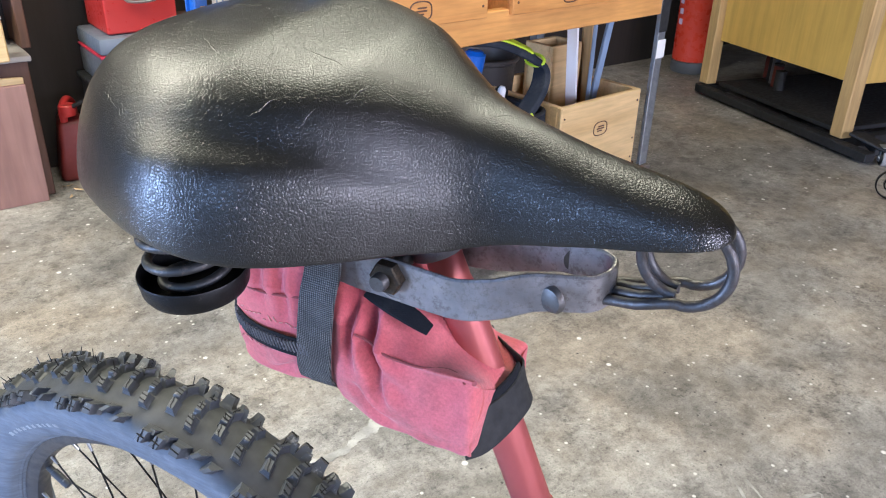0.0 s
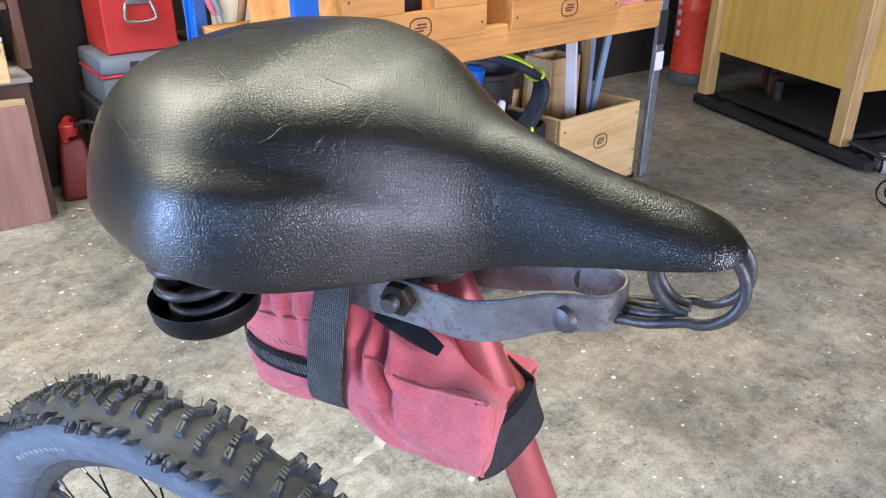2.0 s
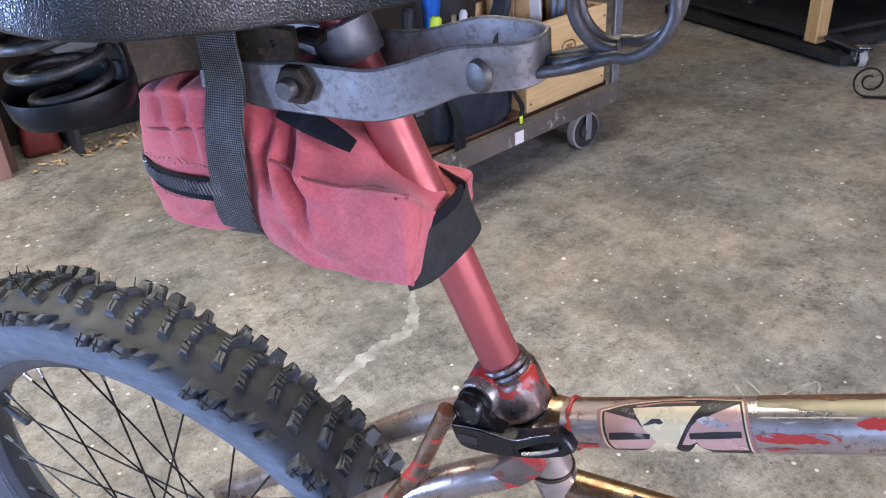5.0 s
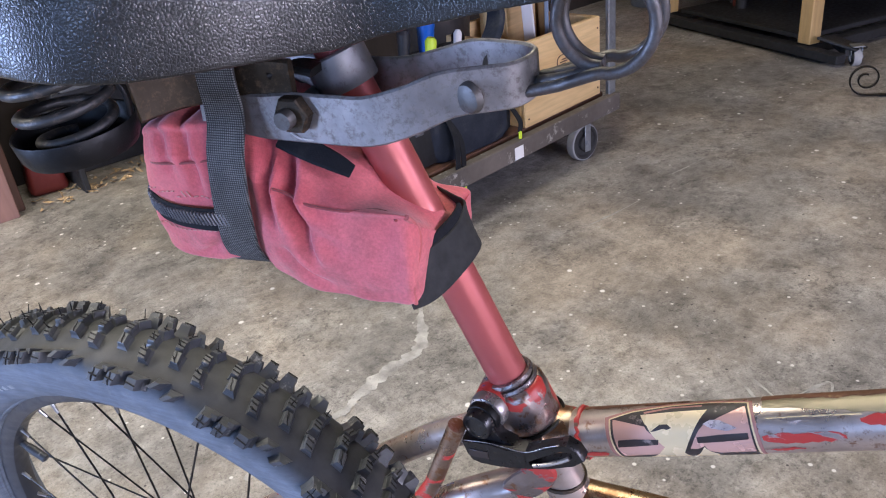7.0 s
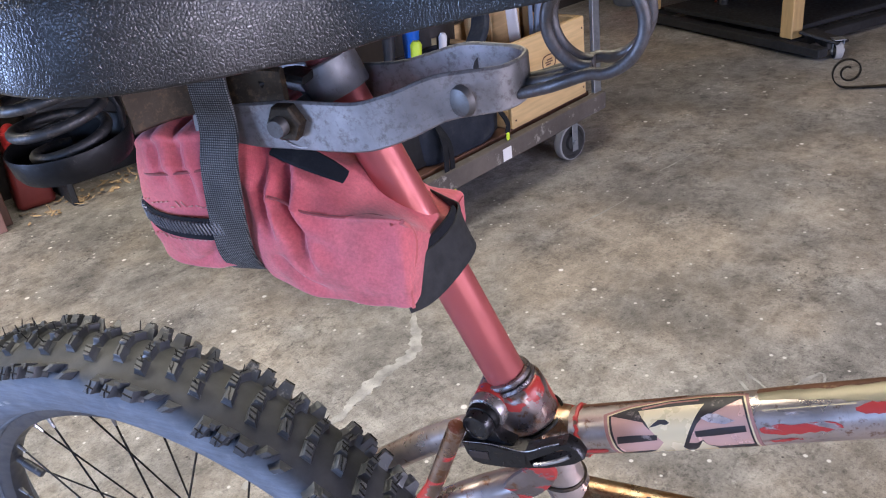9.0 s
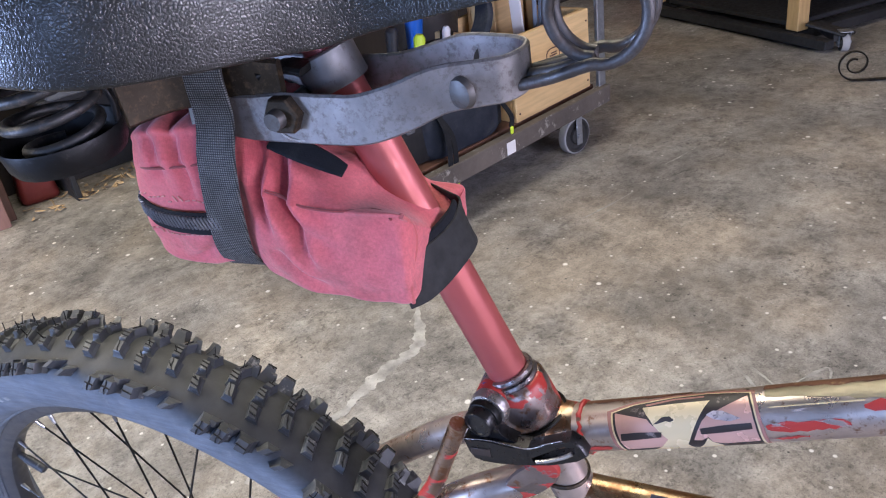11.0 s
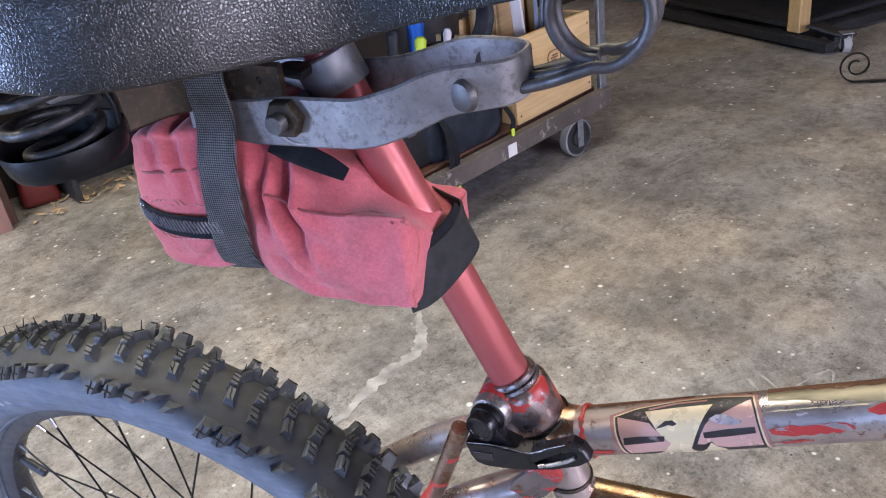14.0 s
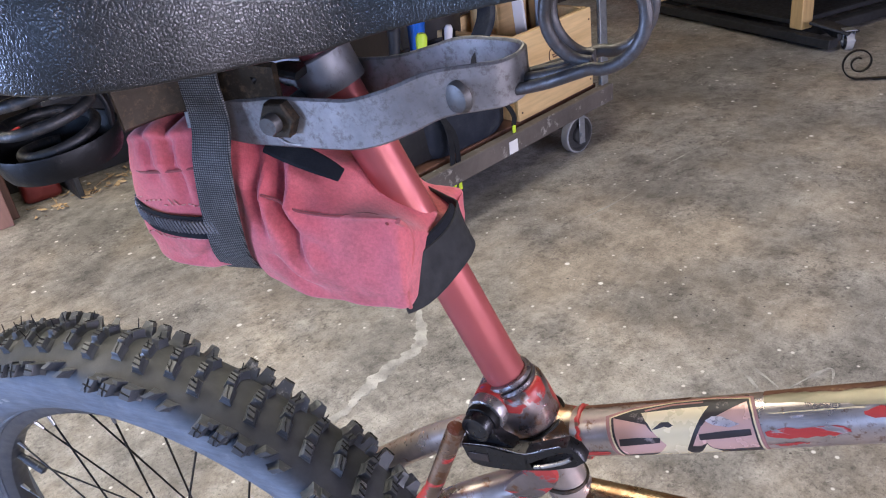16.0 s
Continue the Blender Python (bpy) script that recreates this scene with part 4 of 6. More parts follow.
# iron scroll on the floor
scroll = thing("iron_scroll", Matrix.Translation((2.835, 1.085, 0.0)) @ pose(0, 0, 0, 0, 0, -56), "black wrought-iron scroll standing on the floor", "scroll")
coil = []
for k in range(60):
    a = k / 59 * math.tau * 1.55 - math.pi / 2
    r = 0.058 - 0.042 * k / 59
    coil.append((-r * math.cos(a) * 1.0, 0, 0.066 + r * math.sin(a)))
part("spiral", ribbon([(0.45, 0, 0.010), (0.25, 0, 0.008), (0.10, 0, 0.0075)] + coil, Vector((0, 1, 0)), 0.014, 0.005), BLACKSTEEL, scroll)
part("base_bar", ribbon([(0.05, 0.01, 0.004), (0.30, 0.03, 0.004), (0.50, 0.10, 0.004)], Vector((0, 1, 0.0)), 0.02, 0.006), BLACKSTEEL, scroll)

# dry leaves and chips swept to the wall
litter = bmesh.new()
lr = random.Random(3)
for i in range(150):
    t = lr.random()
    x, y = 0.46 + 1.05 * t, 2.70 + 0.22 * t + lr.uniform(-0.05, 0.09)
    w, l = lr.uniform(0.006, 0.016), lr.uniform(0.014, 0.045)
    m = Matrix.Translation((x, y, 0.004 + lr.uniform(0, 0.006))) @ pose(0, 0, 0, lr.uniform(-30, 30), lr.uniform(-30, 30), lr.uniform(0, 360))
    vs = [litter.verts.new(m @ Vector(c)) for c in ((-l / 2, 0, 0.002), (-l / 6, -w / 2, 0), (l / 3, -w / 3, 0.001), (l / 2, 0, 0.003), (l / 4, w / 2, 0), (-l / 5, w / 2.4, 0.001))]
    litter.faces.new(vs)
chips = plain("dry_leaf_litter", (0.36, 0.25, 0.13), 0.8, 0, 0.5, 30)
solid("leaf_litter", litter, chips, I4, "dry pale leaves and wood chips along the wall", "litter", kind="stuff", smooth=False)

# pale filler in a floor crack and old scratches
FILLER = plain("pale_crack_filler", (0.34, 0.33, 0.305), 0.85, 0, 0.45, 90, 0.6, 0.002, (0.22, 0.21, 0.19))
DARKGAP = plain("dark_crack", (0.03, 0.027, 0.024), 0.9, 0, 0.3, 30)


def floor_mark(name, pts, wides, z=0.0012, mat=FILLER, label=""):
    bm = bmesh.new()
    p = spline([(x, y, z) for x, y in pts], 14)
    rows = []
    for i, q in enumerate(p):
        d = (p[min(i + 1, len(p) - 1)] - p[max(i - 1, 0)]).normalized()
        nn = Vector((-d.y, d.x, 0))
        w = float(np.interp(i / (len(p) - 1), np.linspace(0, 1, len(wides)), wides)) / 2
        e = [w * max(0.15, 1 + 0.9 * noise.noise(Vector((i * 0.31 + 7 * k + 100 * pts[0][0], 0.3, k))) + 0.5 * noise.noise(Vector((i * 1.1, 5 * k, pts[0][1] * 50)))) for k in (0, 1)]
        rows.append([bm.verts.new(q + nn * e[0]), bm.verts.new(q - nn * e[1])])
    for a, b in zip(rows, rows[1:]):
        bm.faces.new((a[0], a[1], b[1], b[0]))
    return solid(name, bm, mat, I4, label, "floor mark", kind="structure", smooth=False)


floor_mark("crack_filler", [(0.351, 1.042), (0.437, 1.069), (0.575, 1.063), (0.633, 1.085), (0.721, 1.105), (0.793, 1.108), (0.852, 1.144), (0.908, 1.225), (1.058, 1.368)],
           [0.012, 0.03, 0.018, 0.034, 0.02, 0.03, 0.014, 0.006], label="pale filled crack in the concrete floor")
for line in ([(1.473, 1.203), (1.57, 1.193), (1.693, 1.189)], [(1.895, 1.224), (1.969, 1.219), (2.053, 1.218)], [(1.163, 0.573), (1.126, 0.512), (1.102, 0.516)],
             [(1.179, 0.553), (1.15, 0.482)], [(1.159, 0.471), (1.258, 0.441), (1.206, 0.414)]):
    floor_mark("scratch", line, [0.002, 0.006, 0.004, 0.002], 0.0015, label="pale scratch on the concrete floor")
floor_mark("crack", [(1.40, 1.690), (1.442, 1.694), (1.552, 1.712), (1.62, 1.716), (1.683, 1.740), (1.781, 1.738), (1.871, 1.713), (1.973, 1.698)], [0.010, 0.026, 0.012, 0.030, 0.016, 0.024, 0.008, 0.004], 0.0014, DARKGAP, "dark jagged crack in the concrete floor")

# ---- bicycle ----
BIKE = pose(0.391, 0.1907, 0.0, 5, 0, -64)
bike = thing("bicycle", BIKE, "worn red and bare steel bicycle with a black sprung saddle", "bicycle")


# rear wheel: rim, tyre with tread, spokes, valve
def ring_profile(profile, seg=128):
    return lathe(profile, Matrix.Translation(HUB) @ pose(0, 0, 0, 90, 0, 0), seg, closed=True)


RR = 0.2548
rim = part("rear_wheel", ring_profile([(RR, -0.0130), (RR + 0.0008, -0.0122), (RR, -0.0112), (RR - 0.008, -0.010), (RR - 0.008, 0.010), (RR, 0.0112),
                                       (RR + 0.0008, 0.0122), (RR, 0.0130), (RR - 0.006, 0.0132), (RR - 0.014, 0.009), (RR - 0.017, 0.0), (RR - 0.014, -0.009), (RR - 0.006, -0.0132)]),
           RIM, bike, "black rear wheel with thin spokes")
RC, RA, RB = 0.2997, 0.0345, 0.0205


def on_tyre(theta, phi, lift=0.0):
    """A point on the tyre: theta round the wheel, phi across it from the crown."""
    w = (RA + lift) * math.sin(phi)
    r = RC + (RB + lift) * math.cos(phi)
    return HUB + Vector((r * math.cos(theta), w, r * math.sin(theta)))


WALLS = [k / 8 for k in range(1, 9)]
casing = [(RC - (RC - 0.2562) * q, -0.0138 - (RA - 0.0138) * math.sqrt(1 - q * q)) for q in WALLS[::-1]]
for k in range(-10, 11):
    phi = k / 10 * math.pi / 2
    casing.append((RC + RB * math.cos(phi), RA * math.sin(phi)))
casing += [(r, -w) for r, w in casing[:8][::-1]]
tyre_bm = ring_profile(casing + [(0.2510, 0.0095), (0.2510, -0.0095)], 160)
for side in (-1, 1):
    for r0, w0, thick in ((0.2590, 0.0162, 0.0022), (0.2665, 0.0255, 0.0007), (0.2690, 0.0272, 0.0006)):
        pr = []
        for k in range(9):
            a = k * math.tau / 9
            pr.append((r0 + thick * 1.15 * math.cos(a), side * (w0 + thick * math.sin(a))))
        part("sidewall_ridge", ring_profile(pr, 128), RUBBER, rim)


def on_wall(theta, q, proud=0.0002):
    """A point on the near sidewall: q from the tyre's widest line down to the rim."""
    r, w = RC - (RC - 0.2562) * q, 0.0138 + (RA - 0.0138) * math.sqrt(1 - q * q) + proud
    return HUB + Vector((r * math.cos(theta), -w, r * math.sin(theta)))


WORNPRINT = plain("worn_white_print", (0.34, 0.36, 0.38), 0.6, 0.0, 0.4, 300, 0.2, 0.0003)
pw = random.Random(6)
spot = 1.90
while spot < 2.26:
    long = pw.uniform(0.012, 0.030)
    bar = bmesh.new()
    cols = [[bar.verts.new(on_wall(spot + long * i / 5 + 0.003 * (1 - j), 0.36 + 0.11 * j + 0.04 * noise.noise(Vector((spot * 9 + i, j, 0))))) for j in (0.0, 0.5, 1.0)] for i in range(6)]
    for c0, c1 in zip(cols, cols[1:]):
        for j in range(2):
            bar.faces.new((c0[j], c0[j + 1], c1[j + 1], c1[j]))
    part("word_bar", bar, WORNPRINT, rim, "worn pale bar in place of lettering")
    spot += long + pw.uniform(0.010, 0.022)


def knob(bm, theta, phi, dt, dp, h, skew=0.0, taper=0.72, skirt=1.35, cuts=1, zig=False):
    """A tread block: sloping skirt, chamfered top, and dark lines on it for shaded slits."""
    rows = []
    wob = [rng.uniform(0.94, 1.06) for _ in range(4)]
    for k, lift in ((skirt, -0.001), (1.0, h * 0.35), (taper + 0.10, h * 0.90), (taper, h)):
        rows.append([bm.verts.new(on_tyre(theta + st * dt * k * w + skew * sp, phi + sp * dp * (0.25 + 0.75 * k), lift)) for (st, sp), w in zip(((-1, -1), (1, -1), (1, 1), (-1, 1)), wob)])
    bm.faces.new(rows[-1])
    for lo, hi in zip(rows, rows[1:]):
        for k in range(4):
            bm.faces.new((lo[k], lo[(k + 1) % 4], hi[(k + 1) % 4], hi[k]))
    lift = h + 0.00005
    for c in range(cuts):
        q = 0.0 if cuts == 1 else -0.45 + 0.9 * c / (cuts - 1)
        tube([on_tyre(theta + k * dt * taper + skew * q, phi + (q + 0.10 * k) * dp * 0.8, lift) for k in (-1.12, 0.0, 1.12)], 0.00062, 4, bm=sipes)
    if zig:
        tube([on_tyre(theta + k * dt * 0.55 + skew * q, phi + q * dp * 0.85, lift) for q, k in ((-0.95, -0.5), (-0.35, 0.15), (0.35, 0.15), (0.95, 0.6))], 0.00055, 4, bm=sipes)


rng = random.Random(4)
tread = bmesh.new()
sipes = bmesh.new()
PITCH = 40
# a long bent bar of three sections over the crown, then a shorter one of three
BARS = ((-0.012, -0.10, 0.0125, 0.160, 0.0070, 0.005, 0.70, 0, True), (0.002, 0.24, 0.0118, 0.150, 0.0070, 0.004, 0.78, 2, False), (0.000, 0.57, 0.0118, 0.150, 0.0070, -0.006, 0.72, 0, True),
        (0.070, -0.26, 0.0128, 0.160, 0.0070, 0.006, 0.70, 2, False), (0.079, 0.16, 0.0118, 0.140, 0.0068, 0.003, 0.74, 2, False), (0.075, 0.50, 0.0115, 0.130, 0.0068, -0.004, 0.72, 1, False))
whiskers = bmesh.new()
step = math.tau / PITCH
for i in range(PITCH):
    th = 0.993 + i * step
    for off, ph, dt, dp, h, skew, taper, cuts, zig in BARS:
        knob(tread, th + off, ph, dt, dp, h, skew, taper, 1.50, cuts, zig)
        if rng.random() < 0.6:
            q = ph + rng.uniform(-0.6, 0.6) * dp
            tip = th + off + rng.uniform(-0.006, 0.006)
            tube([on_tyre(th + off, q, h - 0.0006), on_tyre(tip, q, h + rng.uniform(0.005, 0.0085))], (0.00055, 0.0004), 5, bm=whiskers)
MODULES = 20
for i in range(MODULES):
    th = 1.148 + i * math.tau / MODULES
    for s in (-1, 1):
        # a hooked pair, a square block and two small diamonds on each shoulder
        knob(tread, th, s * 1.00, 0.0170, 0.185, 0.0122, s * 0.006, 0.66, 1.60, 1, True)
        knob(tread, th - 0.020, s * 0.84, 0.0120, 0.080, 0.0090, 0.0, 0.66, 1.40, 0)
        knob(tread, th - 0.050, s * 0.98, 0.0175, 0.175, 0.0122, s * 0.004, 0.66, 1.60, 1, True)
        knob(tread, th - 0.066, s * 0.82, 0.0120, 0.080, 0.0090, 0.0, 0.66, 1.40, 0)
        knob(tread, th - 0.108, s * 0.94, 0.0185, 0.150, 0.0112, 0.0, 0.70, 1.55, 1)
        knob(tread, th - 0.162, s * 0.80, 0.0135, 0.120, 0.0096, s * 0.009, 0.55, 1.55, 0)
        knob(tread, th - 0.207, s * 0.94, 0.0135, 0.120, 0.0096, s * 0.009, 0.52, 1.60, 0)
part("tyre", tyre_bm, RUBBER, rim, "dusty black mountain bike tyre")
part("tread", tread, TREAD, rim, "black rubber knobs", smooth=False)
part("whisker", whiskers, SPOKE, rim, "thin rubber whiskers")["kind"] = "stuff"
# near-black beads on the knob tops, the slits' shade put into colour
part("sipe_shade_lines", sipes, plain("sipe_shadowed_rubber", (0.008, 0.008, 0.008), 0.9), rim, "thin dark lines on the knobs for their shaded slits")["kind"] = "stuff"
SPOKES = 32
for i in range(SPOKES):
    a = i * math.tau / SPOKES + 0.06
    side = 1 if i % 2 else -1
    lead = 1 if (i // 2) % 2 else -1
    b = a + lead * radians(62)
    p0 = HUB + Vector((0.024 * math.cos(b), side * 0.030, 0.024 * math.sin(b)))
    p1 = HUB + Vector((0.2405 * math.cos(a), side * 0.003, 0.2405 * math.sin(a)))
    d = (p1 - p0).normalized()
    sp = part("spoke", tube([p0, p1], 0.00105, 6), SPOKE, rim)
    part("spoke_nipple", tube([p1 - d * 0.013, p1 - d * 0.003, p1], (0.0015, 0.0021, 0.0024), 8), NIPPLE, rim)
part("hub", lathe([(0.006, -0.055), (0.006, -0.036), (0.027, -0.034), (0.028, -0.030), (0.016, -0.026), (0.015, 0.026), (0.028, 0.030), (0.027, 0.034),
                   (0.006, 0.036), (0.006, 0.055)], Matrix.Translation(HUB) @ pose(0, 0, 0, 90, 0, 0), 24), STEEL, rim)
va = radians(147)
vd = Vector((math.cos(va), 0, math.sin(va)))
part("valve", tube([HUB + vd * 0.243, HUB + vd * 0.231, HUB + vd * 0.2305, HUB + vd * 0.208, HUB + vd * 0.2065],
                   (0.0036, 0.0036, 0.0046, 0.0046, 0.003), 12), TREAD, rim, "black valve cap")


# frame tubes
def post_at(h):
    return Vector((-0.108 - 0.36 * (h - 0.677), 0, h))


part("seat_post", tube([post_at(0.60), post_at(0.836), post_at(0.842), post_at(0.846), post_at(0.902)], (0.0127, 0.0127, 0.0122, 0.0112, 0.0110), 32), POST, bike,
     "copper-red lacquered seat post")
part("seat_tube", tube([post_at(0.30), post_at(0.50), post_at(0.60), post_at(0.64)], 0.0148, 28), FRAME, bike)
tt = spline([(-0.085, 0, 0.632), (-0.06, 0, 0.6385), (0.038, 0, 0.6712), (0.09, 0, 0.6890), (0.25, 0, 0.742), (0.45, 0, 0.79)], 8)
top_tube = part("top_tube", tube(tt, 0.0152, 36), FRAME, bike, "scraped steel top tube with a decal and red paint")
tt_up = Vector((-0.30, 0, 0.954))
welds = random.Random(12)
part("weld_bead", tube([Vector((-0.0596, 0, 0.6386)) + 0.0155 * (Vector((0, math.cos(a), 0)) + tt_up * math.sin(a)) + Vector((welds.uniform(-0.0008, 0.0008), 0, 0)) for a in
                        [k * math.tau / 40 for k in range(40)]], [welds.uniform(0.0009, 0.0021) for _ in range(40)], 8, True), WELDRED, top_tube, "rough red-painted weld bead")
part("weld_fillet", lathe([(0.0150, 0.0150), (0.0156, 0.0135), (0.0166, 0.0080), (0.0182, 0.0035), (0.0215, 0.0), (0.0150, -0.004)], along(Vector((-0.0800, 0, 0.6334)), Vector((-0.06, 0, 0.6385))), 36), RUSTFILLET, top_tube,
     "brown rusted weld fillet")
lt = spline([(-0.070, 0, 0.575), (-0.04, 0, 0.574), (0.05, 0, 0.575), (0.20, 0, 0.60), (0.45, 0, 0.69)], 8)
part("lower_tube", tube(lt, 0.0135, 28), GOLDTUBE, bike, "golden-brown lacquered lower tube")
for s in (-1, 1):
    stay = spline([(-0.082, s * 0.012, 0.606), (-0.100, s * 0.022, 0.603), (-0.135, s * 0.033, 0.590), (-0.180, s * 0.042, 0.562), (-0.235, s * 0.049, 0.518), (-0.36, s * 0.056, 0.415), (-0.475, s * 0.060, 0.325)], 8)
    rad = [0.0075 + 0.0045 * min(1, i / 8) for i in range(len(stay))]
    part("seat_stay", tube(stay, rad, 20), FRAME, bike)
    part("chain_stay", tube(spline([(0.015, s * 0.02, 0.31), (-0.15, s * 0.045, 0.312), (-0.32, s * 0.055, 0.318), (-0.475, s * 0.060, 0.322)], 8), 0.010, 16), FRAME, bike)
plate_x, plate_z = Vector((0.67, 0.0, 0.74)), Vector((0.12, -0.985, 0.11)).normalized()
plate_y = plate_z.cross(plate_x).normalized()
plate_m = Matrix((plate_x, plate_y, plate_z)).transposed().to_4x4()
plate_m.translation = (-0.0900, -0.0300, 0.6170)
part("stay_plate", lathe([(0.0, 0.0), (0.0095, 0.0), (0.0110, 0.0016), (0.0100, 0.0034), (0.0, 0.0044)], plate_m @ Matrix.Diagonal((2.4, 1, 1, 1)), 32), REDFRAME, bike,
     "flattened stay end with red paint")
part("support_stay", tube([(-0.1290, -0.038, 0.6640), (-0.1530, -0.042, 0.6060), (-0.205, -0.052, 0.5250), (-0.475, -0.066, 0.325)], 0.0058, 16), RUSTRED, bike, "thin rusty stay with red paint")
# black ring in place of the shade under the collar, no groove is cut
part("clamp_shade_ring", tube([post_at(0.6425) + Vector((0.0207 * math.cos(a), 0.0207 * math.sin(a), 0.35 * 0.0207 * math.cos(a))) for a in [k * math.tau / 36 for k in range(36)]], 0.0013, 8, True), BLACKSTEEL, bike)
part("lug_ring", tube([post_at(0.594) + Vector((0.0152 * math.cos(a), 0.0152 * math.sin(a), 0.0)) for a in [k * math.tau / 28 for k in range(28)]], 0.0016, 8, True), RUSTY, bike)


# decals wrapped on the tubes
def wrapped(poly, x0, x1, top, bottom, centre, radius, lift, slope=0.30):
    """A flat figure in (0..1, 0..1), laid round a tube."""
    bm = bmesh.new()
    bm.faces.new([bm.verts.new((a, b, 0)) for a, b in poly])
    bmesh.ops.triangulate(bm, faces=bm.faces[:])
    bmesh.ops.subdivide_edges(bm, edges=bm.edges[:], cuts=9, use_grid_fill=True)
    bmesh.ops.triangulate(bm, faces=bm.faces[:])
    for v in bm.verts:
        x = x0 + (x1 - x0) * v.co.x
        a = radians(top + (bottom - top) * v.co.y)
        r = radius + lift
        v.co = Vector((x - slope * r * math.sin(a), -r * math.cos(a), centre(x) + math.sqrt(1 - slope * slope) * r * math.sin(a)))
    return bm


def tt_height(x):
    return between(x, [(p.x, p.z) for p in tt])


def lt_height(x):
    return between(x, [(p.x, p.z) for p in lt])


ROSE = plain("rose_foil", (0.68, 0.41, 0.33), 0.20, 0.3, 0.1)
CREAM = plain("cream_foil", (0.72, 0.58, 0.34), 0.25, 0.1, 0.08)
INK = plain("black_print", (0.03, 0.022, 0.02), 0.4, 0.0, 0.2, 60, 0.1, 0.0003, (0.25, 0.2, 0.18))
DX0, DX1, DT, DB = -0.040, 0.040, 100, -30


def decal(name, poly, mat, lift, parent, label=""):
    return part(name, wrapped(poly, DX0, DX1, DT, DB, tt_height, 0.0152, lift), mat, parent, label)


DULLROSE = plain("dull_rose_print", (0.36, 0.17, 0.14), 0.4, 0.0, 0.2)
SILVERPRINT = plain("silver_grey_print", (0.50, 0.44, 0.44), 0.3, 0.3, 0.5, 160, 0.1, 0.0003, (0.16, 0.12, 0.14))
sheet = decal("decal", [(-0.03, 0.19), (0.17, 0.04), (0.44, -0.07), (0.67, -0.09), (0.97, -0.03), (0.99, 0.29), (1.01, 0.63), (1.02, 1.10), (0.02, 1.10), (-0.01, 0.81), (-0.02, 0.53)], DULLROSE, 0.00020, top_tube,
              "rose, cream and black frame decal with illegible words")
decal("pale_line", [(0.0, 0.22), (0.17, 0.09), (0.44, -0.02), (0.68, -0.04), (0.95, 0.02), (0.97, 0.28), (0.985, 0.61), (0.995, 1.09), (0.04, 1.09), (0.015, 0.79), (0.004, 0.53)], CREAM, 0.00028, sheet)
decal("black_panel", [(0.013, 0.235), (0.17, 0.115), (0.45, 0.01), (0.68, -0.02), (0.94, 0.04), (0.96, 0.30), (0.973, 0.61), (0.98, 1.08), (0.055, 1.08), (0.03, 0.79), (0.017, 0.53)], INK, 0.00036, sheet)
decal("rose_panel", [(0.03, 0.24), (0.26, 0.38), (0.28, 0.45), (0.30, 0.50), (0.43, 0.47), (0.44, 0.50), (0.38, 0.74), (0.31, 0.93), (0.07, 0.97), (0.045, 0.76), (0.035, 0.53)], ROSE, 0.00044, sheet)
decal("rose_panel", [(0.93, 0.10), (0.72, 0.34), (0.67, 0.38), (0.63, 0.47), (0.59, 0.62), (0.55, 0.79), (0.60, 0.80), (0.65, 0.74), (0.67, 0.86), (0.74, 0.92), (0.965, 0.90), (0.96, 0.58), (0.948, 0.32)], ROSE, 0.00044, sheet)
decal("cream_figure", [(0.23, 0.18), (0.45, 0.15), (0.69, 0.14), (0.64, 0.31), (0.60, 0.46), (0.55, 0.66), (0.50, 0.88), (0.53, 1.06), (0.24, 1.06), (0.31, 0.93), (0.38, 0.74), (0.44, 0.50), (0.45, 0.39), (0.41, 0.36),
                       (0.35, 0.39), (0.30, 0.48), (0.28, 0.38), (0.26, 0.32)], CREAM, 0.00052, sheet)
decal("cream_foot", [(0.645, 0.76), (0.67, 0.86), (0.72, 0.95), (0.72, 1.06), (0.55, 1.06), (0.60, 0.92)], CREAM, 0.00052, sheet)
decal("black_hook", [(0.30, 0.47), (0.37, 0.36), (0.42, 0.36), (0.45, 0.42), (0.42, 0.45), (0.39, 0.43), (0.34, 0.46)], INK, 0.00060, sheet)
decal("pale_figure", [(0.66, 0.38), (0.71, 0.32), (0.77, 0.33), (0.82, 0.39), (0.88, 0.46), (0.81, 0.50), (0.71, 0.45)], SILVERPRINT, 0.00052, sheet)
decal("word_bar", [(0.06, 0.59), (0.18, 0.58), (0.35, 0.60), (0.34, 0.69), (0.17, 0.71), (0.05, 0.72)], INK, 0.00060, sheet, "dark bar in place of a word")
decal("word_bar", [(0.61, 0.58), (0.77, 0.55), (0.94, 0.54), (0.94, 0.64), (0.76, 0.67), (0.61, 0.68)], INK, 0.00060, sheet, "dark bar in place of a word")
decal("word_bar", [(0.25, 0.125), (0.44, 0.04), (0.65, 0.03), (0.65, 0.065), (0.45, 0.075), (0.26, 0.16)], DULLROSE, 0.00045, sheet, "pale bar in place of a word")
LACQUER = plain("old_golden_lacquer", (0.27, 0.225, 0.135), 0.40, 0.25, 0.35, 60, 0.15, 0.0003, (0.20, 0.11, 0.05))
RUSTCROWN = plain("rust_brown_crown", (0.12, 0.055, 0.03), 0.6, 0.2, 0.5, 90, 0.3, 0.0004, (0.26, 0.15, 0.07))


